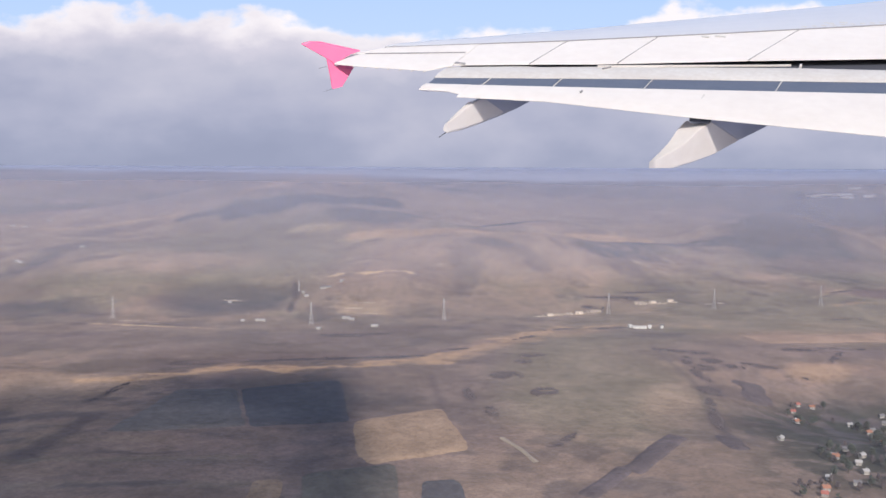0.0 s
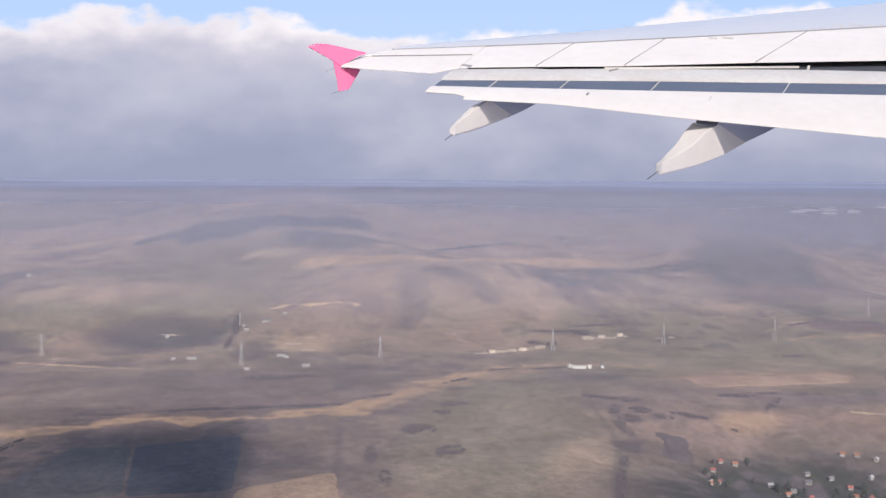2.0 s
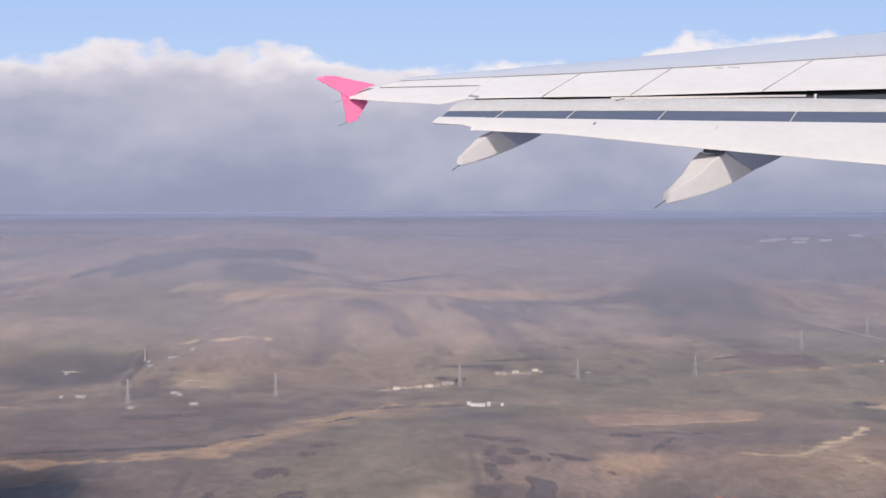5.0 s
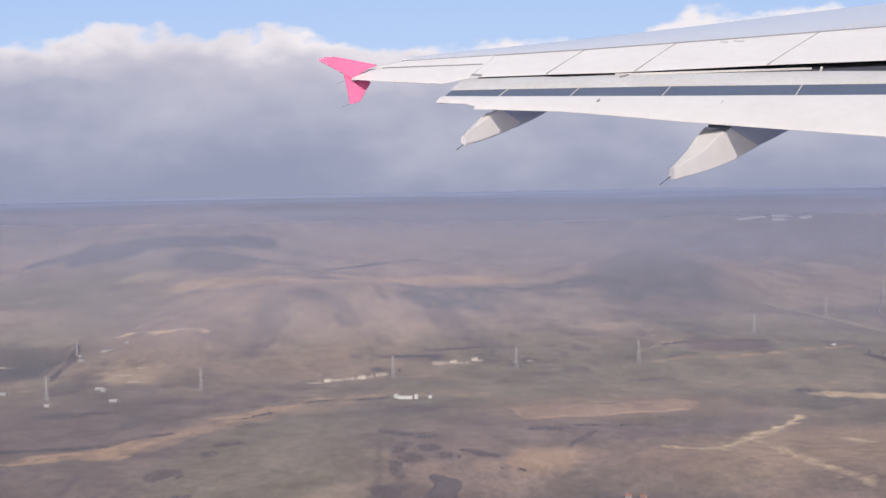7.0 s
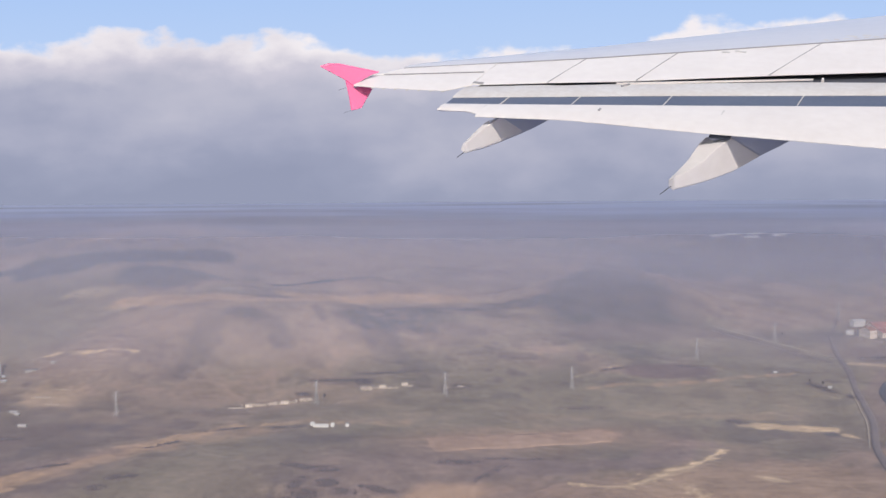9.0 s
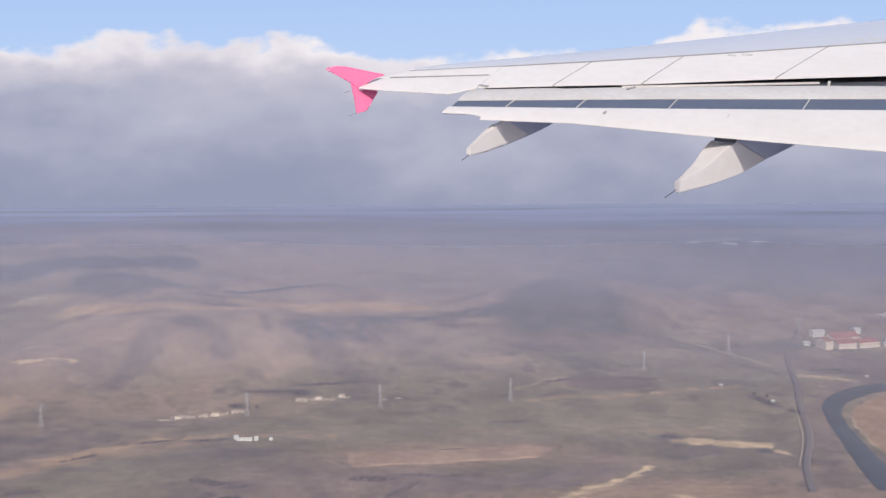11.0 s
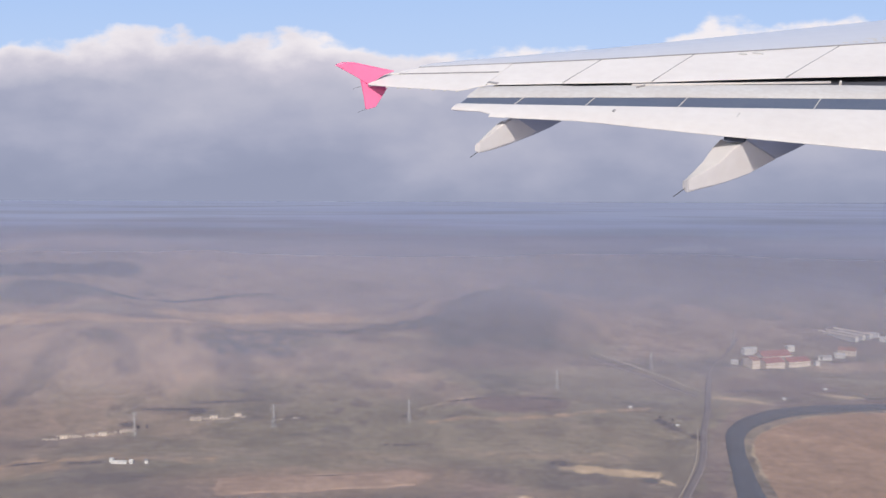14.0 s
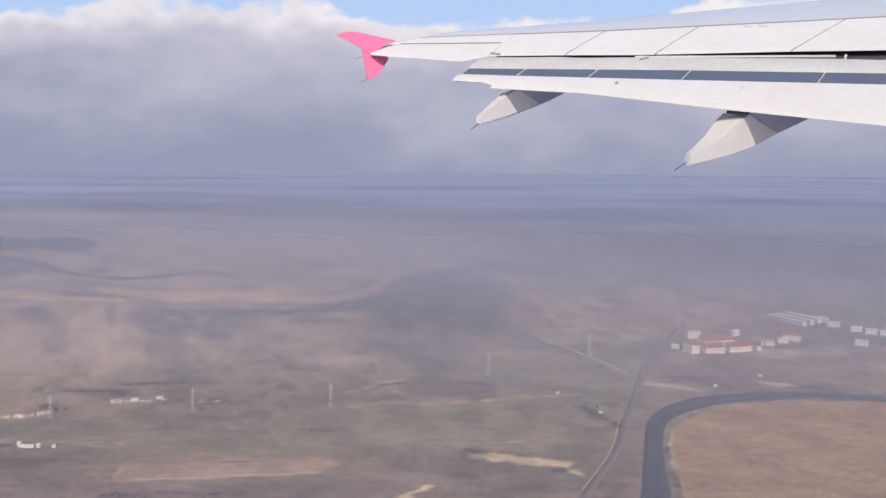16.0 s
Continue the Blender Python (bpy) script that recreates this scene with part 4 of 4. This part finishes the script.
field("ploughed_field", PLOUGHED, ((-1.6, 54.2), (0.9, 54.6), (1.8, 47), (-1.4, 47)), "dark ploughed strip at the plateau edge", ragged=0.25)
field("russet_field", RUSSET, ((36.6, 108.2), (57.4, 114.4), (57.8, 109.6), (38.4, 102.8)), "russet bare-soil field on the valley floor", lift=0.08, ragged=0.9)
field("scrub_plot", HEATHER, ((11.6, 56.4), (13.0, 55.4), (18.6, 64.6), (17.2, 65.8)), "dark narrow plot of bare scrub", ragged=0.25)
field("scrub_plot", HEATHER, ((8.0, 51.9), (9.2, 50.9), (12.7, 56.6), (11.7, 57.4)), "dark narrow plot of bare scrub", ragged=0.25)
field("scrub_plot", HEATHER, ((29.0, 88.0), (31.8, 87.0), (31.4, 81.6), (28.8, 81.2)), "dark plot of heather on the plateau", ragged=0.9)
field("scrub_plot", HEATHER, ((20.6, 66.0), (22.4, 66.2), (22.2, 61.4), (20.8, 61.2)), "dark plot of scrub below the gully", ragged=0.5)

def meadow(inner, far_x):
    """The dry meadow that fills the bend: from the inner bank out to far_x."""
    bm, rows = bmesh.new(), []
    for i in range(61):
        x, y = (smooth_value([p[k] for p in inner], i / 60 * (len(inner) - 1)) for k in (0, 1))
        row = []
        for j in range(41):
            px, py = x + (far_x - x) * j / 40, y + 0.06 * (far_x - x) * j / 40
            row.append(bm.verts.new((px, py, at_ground(px, py) + (0.05 if j else -0.03))))
        rows.append(row)
    for p, q in zip(rows, rows[1:]):
        for j in range(40):
            bm.faces.new((p[j], p[j + 1], q[j + 1], q[j]))
    ob = part("meadow", bm, MEADOW, None, "tan dry meadow inside the river bend", True)
    return tagged(ob, category="meadow", kind="structure")


meadow([(92.6, 98), (92.9, 106), (93.9, 114.5), (95.0, 121.5), (96.7, 126.2), (100.4, 130.0), (106.2, 133.7), (113.4, 135.6), (124, 134.6)], 150)
strip("river", WATER, [(89.6, 98, 3.2), (90.9, 106, 2.9), (92.3, 115, 2.3), (93.5, 122, 2.1), (95.0, 127.4, 2.4), (98.6, 132.0, 2.9), (105.8, 136.4, 3.2), (113.8, 138.2, 3.0), (122, 138.0, 3.0), (140, 133, 3.0), (170, 128, 3.0)], 3.0, 0.08, "grey-green river bending round a tan meadow", "river", 0.12)
strip("road", ROAD, [(82, 98), (84.6, 107), (88.1, 115.9), (89.8, 121.8), (91.3, 128.2), (93.4, 135.4), (94.9, 141.6), (97.4, 151.5)], 0.85, 0.07, "worn grey asphalt road running past the river", "road", 0.1)
strip("dirt_track", TRACK, [(84.0, 107.4), (87.3, 115.8), (89.0, 121.8), (90.5, 128.2)], 0.2, 0.06, "pale dirt verge beside the asphalt road", "dirt track", 0.4)
strip("dirt_track", TRACK, [(94.6, 144.4), (92.4, 148.6), (88.6, 154.3), (82, 162)], 0.3, 0.10, "pale dirt track crossing the heath", "dirt track", 0.6)
strip("dirt_track", ROAD, [(93.4, 141.4), (90.8, 146.2), (86.8, 152.3), (81, 159)], 0.5, 0.08, "dark ditch beside the dirt track", "dirt track", 0.6)
strip("dirt_track", ROAD, [(97.4, 151.5), (99.4, 158), (103, 165), (108, 176)], 0.35, 0.09, "narrow worn lane climbing past the works", "dirt track", 0.5)
strip("dirt_track", TRACK, [(4.2, 63.9), (5.3, 61.4), (6.3, 58.1)], 0.35, 0.09, "pale dirt track on the plateau", "dirt track", 0.6)


# ---- pylons ----
def pylon():
    base = new("pylon")
    base.empty_display_size = 0.3

    def half(z):
        return 0.24 - 0.18 * min(1.0, z / 2.1) if z < 2.1 else 0.06

    for sx, sy in ((1, 1), (1, -1), (-1, 1), (-1, -1)):
        bm = bmesh.new()
        beam(bm, (sx * half(0), sy * half(0), -0.1), (sx * half(2.1), sy * half(2.1), 2.1), 0.024)
        beam(bm, (sx * 0.06, sy * 0.06, 2.1), (sx * 0.03, sy * 0.03, 3.0), 0.026)
        part("leg", bm, STEEL, base)
    for z0, z1 in ((0.1, 0.7), (0.7, 1.2), (1.2, 1.65), (1.65, 2.1), (2.1, 2.55), (2.55, 2.95)):
        bm = bmesh.new()
        a, b = half(z0), half(z1)
        for k in range(4):
            c, s = math.cos(k * math.pi / 2), math.sin(k * math.pi / 2)
            turned = lambda x, y, z: (x * c - y * s, x * s + y * c, z)
            beam(bm, turned(-a, a, z0), turned(b, b, z1), 0.012)
            beam(bm, turned(a, a, z0), turned(-b, b, z1), 0.012)
        part("bracing", bm, STEEL, base)
    for z, r in ((2.15, 0.55), (2.5, 0.75), (2.85, 0.5)):
        bm = bmesh.new()
        for s in (-1, 1):
            beam(bm, (0, 0.06, z), (s * r, 0, z + 0.03), 0.024)
            beam(bm, (0, -0.06, z), (s * r, 0, z + 0.03), 0.024)
            beam(bm, (0, 0, z + 0.16), (s * r, 0, z + 0.03), 0.02)
        arm = part("cross_arm", bm, STEEL, base)
        for s in (-1, 1):
            part("insulator", beam(bmesh.new(), (s * r * 0.96, 0, z + 0.02), (s * r * 0.96, 0, z - 0.12), 0.035), SLATE, arm)
    return tagged(base, "pale steel lattice pylon standing on the valley floor", "pylon", "pylons along the valley")


first = pylon()
first.matrix_world = pose(-43.6, 115.9, at_ground(-43.6, 115.9), 0, 0, 70)
for x, y, r in ((-16.9, 111.8, 76), (0.0, 116.2, 72), (22.8, 121.8, 70), (38.6, 125.8, 70), (55.0, 128.7, 62), (74.4, 142.3, 55), (89.4, 154.1, 55), (106, 171.0, 55)):
    copy_thing(first, pose(x, y, at_ground(x, y), 0, 0, r))


# ---- houses ----
def house(name, length, depth, wall, rise, walls, roof, label, category="house", group="", windows=3, chimney=True):
    """Walls with window openings set in, a pitched roof with eaves, and a chimney."""
    base = new(name)
    base.empty_display_size = 0.3
    part("wall", box(bmesh.new(), -length / 2, length / 2, -depth / 2, depth / 2, -0.25, wall, 0.01), walls, base)
    bm = bmesh.new()
    e, l, t = depth / 2 + 0.04, length / 2 + 0.04, 0.03
    ends = []
    for x in (-l, l):
        ends.append([bm.verts.new((x, y, z)) for y, z in ((-e, wall - 0.01), (0, wall + rise), (e, wall - 0.01), (e, wall + t), (0, wall + rise + t * 1.3), (-e, wall + t))])
    for i in range(6):
        j = (i + 1) % 6
        bm.faces.new((ends[0][i], ends[0][j], ends[1][j], ends[1][i]))
    for p in ends:
        bm.faces.new((p[0], p[1], p[4], p[5])), bm.faces.new((p[1], p[2], p[3], p[4]))
    part("roof", bm, roof, base)
    bm = bmesh.new()
    for x in (-length / 2 + 0.006, length / 2 - 0.006):
        tri = [bm.verts.new((x, y, z)) for y, z in ((-depth / 2, wall - 0.01), (depth / 2, wall - 0.01), (0, wall + rise * 0.96))]
        bm.faces.new(tri)
        more = [bm.verts.new((x * 0.97, v.co.y, v.co.z)) for v in tri]
        bm.faces.new(more[::-1])
        for i in range(3):
            bm.faces.new((tri[i], tri[(i + 1) % 3], more[(i + 1) % 3], more[i]))
    part("gable", bm, walls, base)
    for k in range(windows):
        x = -length / 2 + length * (k + 0.5) / windows
        w = min(0.05, length / windows * 0.14)
        part("window", box(bmesh.new(), x - w, x + w, -depth / 2 - 0.008, -depth / 2 + 0.02, wall * 0.48, wall * 0.72), GLASS, base)
    if chimney:
        part("chimney", box(bmesh.new(), length * 0.2, length * 0.2 + 0.06, 0.03, 0.09, wall + rise * 0.5, wall + rise + 0.1, 0.006), roof, base)
    return tagged(base, label, category, group)


def place(ob, x, y, turn=0.0, sink=0.0):
    ob.matrix_world = pose(x, y, at_ground(x, y) - sink, 0, 0, turn)
    return ob


VILLAGE = "houses of the hillside village"
kinds = [
    place(house("house", 0.448, 0.336, 0.208, 0.144, GREYED, TILE_ORANGE, "white house with an orange tiled pitched roof", group=VILLAGE), 31.4, 76.7, 10),
    place(house("house", 0.4, 0.32, 0.192, 0.136, GREYED, TILE_RED, "pale house with a red tiled pitched roof", group=VILLAGE), 32.6, 80.6, -20),
    place(house("house", 0.4, 0.336, 0.24, 0.112, GREYED, DULL, "white house with a pale sheet-metal roof", group=VILLAGE), 25.8, 65.6, 30),
    place(house("house", 0.448, 0.32, 0.192, 0.12, GREYED, SLATE, "white house with a grey roof", group=VILLAGE), 41.5, 81.9, 5),
]
rng = random.Random(11)
spots = [(38.9, 78.2), (38.0, 77.0), (39.8, 76.6), (37.2, 79.0), (28.5, 58.5), (29.6, 60.3), (27.6, 60.0), (29.3, 62.2), (23.9, 52.9), (25.0, 55.0), (26.4, 54.0), (30.8, 57.5), (31.8, 60.8), (33.2, 63.0),
         (35.2, 82.7), (32.2, 77.6), (41.1, 80.4), (46.0, 85.0), (48.5, 83.5), (43.3, 81.0), (47.2, 84.6), (44.2, 79.0), (40.6, 73.5), (42.4, 75.6), (36.6, 69.4), (38.2, 71.0), (34.4, 66.0), (30.4, 55.0), (28.0, 56.4), (44.8, 76.4), (46.6, 80.4), (40.0, 68.4), (35.4, 61.0), (33.0, 58.0)]
spots += [(x + rng.uniform(-1.4, 1.4), y + rng.uniform(-1.4, 1.4)) for x, y in spots if rng.random() < 0.35]
for x, y in spots:
    k = rng.choice((0, 1, 2, 2, 3, 3))
    copy_thing(kinds[k], pose(x, y, at_ground(x, y), 0, 0, rng.uniform(-40, 40)))

# the white farm on the valley floor
place(house("farm_barn", 1.7, 0.34, 0.22, 0.10, LIME, SHEET, "long low white farm barn on open grass", "barn", windows=3, chimney=False), 25.0, 112.0, -2)
place(house("farm_barn", 0.4, 0.6, 0.26, 0.12, LIME, SHEET, "short white farm wing at the barn's end", "barn", windows=1, chimney=False), 23.9, 112.7, 8)
place(house("shed", 0.36, 0.3, 0.3, 0.14, LIME, SHEET, "small white shed beside the barn", "shed", windows=1, chimney=False), 26.3, 112.1, 0)
place(house("shed", 0.34, 0.3, 0.38, 0.12, LIME, SLATE, "small white shed standing alone on grass", "shed", windows=1, chimney=False), 27.9, 112.3, 12)

# scattered houses by the mast and the quarry
QUARRY_COTTAGES = ((-20.0, 128.7, 0.9, 0.5, 4, DULL), (-20.7, 130.1, 0.5, 0.4, 0, DULL), (-17.6, 131.6, 2.2, 0.5, 24, SLATE), (-15.4, 133.2, 0.7, 0.5, 10, DULL), (-13.1, 117.8, 1.3, 0.5, -6, DULL), (-12.2, 116.8, 0.8, 0.5, -6, DULL), (-8.8, 111.3, 1.2, 0.5, 0, DULL), (-15.6, 109.2, 0.8, 0.5, -8, DULL), (-24.0, 115.2, 1.7, 0.5, -4, DULL), (-26.3, 114.9, 0.6, 0.5, 0, DULL), (-30.5, 126.0, 0.6, 0.5, 0, DULL))
OUTER_COTTAGES = ((-61.3, 150.8, 0.9, 0.6, 0, SHEET), (-90.3, 206.0, 1.6, 0.8, 0, SHEET), (-89.9, 192.4, 1.5, 0.8, 10, SHEET), (-94.8, 197.0, 1.2, 0.8, 10, SHEET), (-70.0, 145.6, 0.8, 0.5, 0, SHEET), (-69.0, 144.6, 0.6, 0.5, 20, SHEET), (83.5, 136.0, 0.6, 0.5, 0, SHEET), (88.3, 129.2, 0.5, 0.4, -30, LIME), (105.0, 141.2, 0.5, 0.4, 0, SHEET), (112.4, 146.5, 0.6, 0.4, 0, SHEET), (117.0, 144.0, 0.5, 0.4, 10, TILE_ORANGE))
for x, y, l, d, r, roof in QUARRY_COTTAGES + OUTER_COTTAGES:
    place(house("cottage", 0.75 * l, 0.75 * d, 0.2, 0.1, GREYED, roof, "small white cottage with a low pitched roof", "house", "scattered cottages", 2 if l < 1 else 4, False), x, y, r)


def rubble(x, y, long, wide, high, turn, label):
    """A heap of broken pale stone."""
    bm = bmesh.new()
    for _ in range(int(18 + 10 * long)):
        u, v = rng.gauss(0, 0.3) * long, rng.gauss(0, 0.25) * wide
        s = rng.uniform(0.08, 0.2) * high * 2
        made = bmesh.ops.create_icosphere(bm, subdivisions=1, radius=s, matrix=pose(u, v, s * 0.3, rng.uniform(0, 90), rng.uniform(0, 90), 0))
        for w in made["verts"]:
            w.co += Vector((rng.uniform(-1, 1), rng.uniform(-1, 1), rng.uniform(-1, 1))) * s * 0.3
    ob = part("stone_heap", bm, RUBBLE, None, label)
    ob.matrix_world = pose(x, y, at_ground(x, y), 0, 0, turn)
    return tagged(ob, category="stones", kind="stuff")


for x, y, l, h in ((13.4, 120.2, 1.6, 0.35), (15.6, 121.4, 2.2, 0.5), (17.6, 122.0, 1.6, 0.5), (19.6, 122.6, 1.4, 0.3), (21.4, 123.4, 1.2, 0.7), (28.4, 127.6, 1.0, 0.8), (29.8, 128.0, 1.4, 0.4), (31.4, 128.2, 1.8, 0.4), (33.4, 129.2, 1.6, 0.3), (38.6, 128.8, 1.2, 0.2), (40.6, 129.4, 1.0, 0.25), (-12.6, 124.0, 2.0, 0.4), (-11.0, 126.5, 2.4, 0.3), (-10.5, 121.5, 1.6, 0.3), (-25.2, 165.0, 2.6, 0.4), (-22.6, 166.4, 2.0, 0.4), (-30.6, 127.0, 2.2, 0.35), (-41.0, 114.6, 2.4, 0.2)):
    rubble(x, y, l, 0.7, h, rng.uniform(-10, 15), "low heap of pale broken stone on the grass")
for x, y, l in ((14.6, 120.9, 0.8), (18.8, 122.2, 0.9), (30.4, 128.3, 0.9), (33.2, 129.4, 0.8)):
    place(house("ruin", l, 0.45, 0.34, 0.06, PLASTER, RUBBLE, "roofless pale ruined building among stones", "ruin", "ruins on the valley floor", 2, False), x, y, 8)

# the red-roofed works by the road
place(house("works_hall", 3.6, 2.4, 0.8, 0.6, PLASTER, TILE_RED, "large cream works hall with a red tiled roof", "works hall", windows=7, chimney=False), 108.4, 158.6, 24)
place(house("works_hall", 4.2, 2.2, 0.75, 0.55, PLASTER, TILE_RED, "cream works wing with a red tiled roof", "works hall", windows=8, chimney=False), 113.0, 161.2, 24)
place(house("works_hall", 5.6, 2.2, 0.8, 0.75, PLASTER, TILE_RED, "cream rear works hall with a red tiled roof", "works hall", windows=8, chimney=False), 110.2, 163.4, 24)
place(house("works_hall", 1.5, 2.2, 1.2, 0.5, PLASTER, TILE_ORANGE, "cream gatehouse at the works' corner", "works hall", windows=2, chimney=False), 105.2, 157.4, 24)
place(house("warehouse", 2.4, 1.0, 0.9, 0.25, LIME, SHEET, "white warehouse behind the works", "warehouse", windows=4, chimney=False), 107.4, 166.6, 22)
place(house("warehouse", 1.2, 0.9, 0.7, 0.25, LIME, SHEET, "short white warehouse behind the works", "warehouse", windows=2, chimney=False), 114.6, 168.6, 15)
place(house("warehouse", 1.0, 0.7, 0.5, 0.2, LIME, SHEET, "small white store beside the works' fence", "warehouse", windows=2, chimney=False), 103.2, 159.4, -30)
place(house("store_shed", 0.7, 0.6, 0.5, 0.2, LIME, SHEET, "small white shed at the end of the works wing", "shed", windows=1, chimney=False), 116.4, 161.2, 10)
place(house("warehouse", 2.0, 0.9, 0.5, 0.25, LIME, DULL, "white warehouse near the orange-roofed house", "warehouse", windows=3, chimney=False), 118.6, 164.0, -12)
place(house("warehouse", 1.6, 0.9, 0.5, 0.3, LIME, SHEET, "white warehouse beside a dirt yard", "warehouse", windows=3, chimney=False), 121.4, 165.2, -15)
place(house("works_house", 2.6, 1.2, 0.8, 0.5, PLASTER, TILE_ORANGE, "cream house with an orange roof near the works", "house", windows=4), 123.4, 167.4, -30)
barn = place(house("livestock_barn", 8.6, 0.7, 0.55, 0.2, LIME, PLASTER, "very long pale livestock barn in a row", "barn", "row of long barns", 14, False), 126.3, 179.2, -66)
for dx, dy in ((1.5, 0.7), (3.0, 1.5)):
    copy_thing(barn, pose(126.3 + dx, 179.2 + dy, at_ground(126.3 + dx, 179.2 + dy), 0, 0, -66))
for x, y in ((132.2, 178.6), (133.0, 175.6), (135.7, 172.8), (137.6, 171.4), (139.5, 170.2), (133.1, 163.9), (143.0, 166.0)):
    place(house("warehouse", 1.8, 0.9, 0.6, 0.25, LIME, SHEET, "white warehouse at the edge of the barns", "warehouse", "outlying warehouses", 3, False), x, y, rng.uniform(-50, -10))
# pale roofs of the far town on the plain
far = place(house("far_block", 3.6, 1.6, 0.45, 0.15, LIME, SHEET, "pale block of a far town in haze", "building", "blocks of the far town", 6, False), 117.0, 348.0, 10)
for x, y, s in ((113, 352, 1.4), (121, 356, 1.2), (128, 362, 1.2), (134, 374, 1), (112, 272, 1), (117, 276, 1.2), (121, 270, 1), (125, 281, 1.4), (131, 277, 1), (156, 312, 1.2), (162, 316, 1.4), (168, 313, 1), (150, 300, 1), (170, 300, 1.3), (170, 388, 1.4), (144, 316, 1), (-30, 300, 1.2), (-24, 304, 1)):
    o = copy_thing(far, pose(x, y, at_ground(x, y), 0, 0, rng.uniform(-15, 15)))
    o.scale = (s, 1, 1)

# radio mast near the quarry houses
mast = new("radio_mast")
mast.empty_display_size = 0.3
for k in range(3):
    a = k * 2.094
    part("leg", beam(bmesh.new(), (0.12 * math.cos(a), 0.12 * math.sin(a), -0.05), (0.04 * math.cos(a), 0.04 * math.sin(a), 1.6), 0.045), STEEL, mast)
part("antenna", beam(bmesh.new(), (0, 0, 1.5), (0, 0, 2.1), 0.04), STEEL, mast)
part("platform", box(bmesh.new(), -0.12, 0.12, -0.12, 0.12, 1.5, 1.56, 0.01), STEEL, mast)
mast.matrix_world = pose(-21.4, 130.6, at_ground(-21.4, 130.6))
tagged(mast, "thin pale radio mast beside small houses", "mast")

# cars on the road
def car(x, y, turn):
    base = new("car")
    base.empty_display_size = 0.2
    bm = box(bmesh.new(), -0.15, 0.15, -0.06, 0.06, 0.025, 0.075, 0.012)
    part("body", bm, CAR, base)
    part("cabin", box(bmesh.new(), -0.07, 0.09, -0.052, 0.052, 0.07, 0.115, 0.015), GLASS, base, "dark car windows")
    for sx in (-0.09, 0.09):
        for sy in (-0.06, 0.06):
            bm = bmesh.new()
            bmesh.ops.create_cone(bm, cap_ends=True, segments=12, radius1=0.028, radius2=0.028, depth=0.02, matrix=pose(sx, sy, 0.028, 90, 0, 0))
            part("wheel", bm, TYRE, base)
    base.matrix_world = pose(x, y, at_ground(x, y) + 0.10, 0, 0, turn)
    return tagged(base, "small white car on the asphalt road", "car", "cars on the road")


car(90.0, 122.6, 74)
car(91.1, 127.2, 75)


# ---- scrub and trees ----
def clump(bm, at, size, flat=0.7):
    """One small uneven clump of twigs and leaves."""
    made = bmesh.ops.create_icosphere(bm, subdivisions=1, radius=size, matrix=Matrix.Translation(at) @ Matrix.Diagonal((1, 1, flat, 1)))
    for v in made["verts"]:
        v.co += Vector((rng.uniform(-1, 1), rng.uniform(-1, 1), rng.uniform(-1, 1))) * size * 0.4


def scrub(x, y, rx, ry, turn, count, label="patch of dark bare scrub on the heath", mat=LEAF, size=0.085):
    bm = bmesh.new()
    c, s = math.cos(radians(turn)), math.sin(radians(turn))
    for _ in range(count):
        r, a = math.sqrt(rng.random()), rng.uniform(0, 6.283)
        u, v = rx * r * math.cos(a), ry * r * math.sin(a)
        px, py = x + u * c - v * s, y + u * s + v * c
        if value_noise(px, py, 0.8, 2.2) < 0.3:
            continue
        k = size * rng.uniform(0.6, 1.4)
        clump(bm, Vector((px, py, at_ground(px, py) + k * 0.3)), k, 0.6)
    return tagged(part("scrub", bm, mat, None, label), category="scrub", kind="stuff")


for some in SCRUBS:
    for x, y, rx, ry, a, n in some:
        scrub(x, y, rx, ry, a, 3 * n)


def tree(high):
    base = new("tree")
    base.empty_display_size = 0.2
    bm = bmesh.new()
    bmesh.ops.create_cone(bm, segments=7, radius1=0.04, radius2=0.015, depth=high * 0.6, matrix=Matrix.Translation((0, 0, high * 0.3 - 0.06)))
    for k in range(4):
        a = k * 1.57 + 0.4
        beam(bm, (0, 0, high * 0.3), (0.2 * high * math.cos(a), 0.2 * high * math.sin(a), high * 0.62), 0.018)
    part("trunk", bm, BARK, base)
    bm = bmesh.new()
    for _ in range(46):
        a, r, z = rng.uniform(0, 6.283), math.sqrt(rng.random()), rng.uniform(0.34, 1.0)
        w = 0.34 * high * (1 - abs(z - 0.6) * 1.3)
        clump(bm, Vector((w * r * math.cos(a), w * r * math.sin(a), z * high)), rng.uniform(0.05, 0.11) * high, 0.8)
    part("crown", bm, LEAF_GREEN if high > 0.62 else LEAF, base)
    return tagged(base, "dark leafy tree standing among village houses", "tree", "trees of the village")


trees = [place(tree(0.7), 33.6, 78.0), place(tree(0.55), 35.8, 79.4), place(tree(0.8), 37.4, 74.2)]
for u, v in spots:
    for _ in range(3 if v < 79 else 1 if u < 40 else 0):
        x, y = u + rng.gauss(0, 0.9), v + rng.gauss(0, 0.9)
        if min(math.hypot(x - a, y - b) for a, b in spots) > 0.4:
            copy_thing(rng.choice(trees), pose(x, y, at_ground(x, y), 0, 0, rng.uniform(0, 360)))
for x, y in ((23.4, 124.2), (22.4, 124.0), (91.6, 157.2), (103.5, 161.0), (104.4, 168.0), (118.0, 163.6), (88.0, 130.8), (86.6, 131.6)):
    o = copy_thing(trees[1], pose(x, y, at_ground(x, y), 0, 0, rng.uniform(0, 360)))
    tagged(o, "dark bare tree on the valley floor", group="trees of the valley")
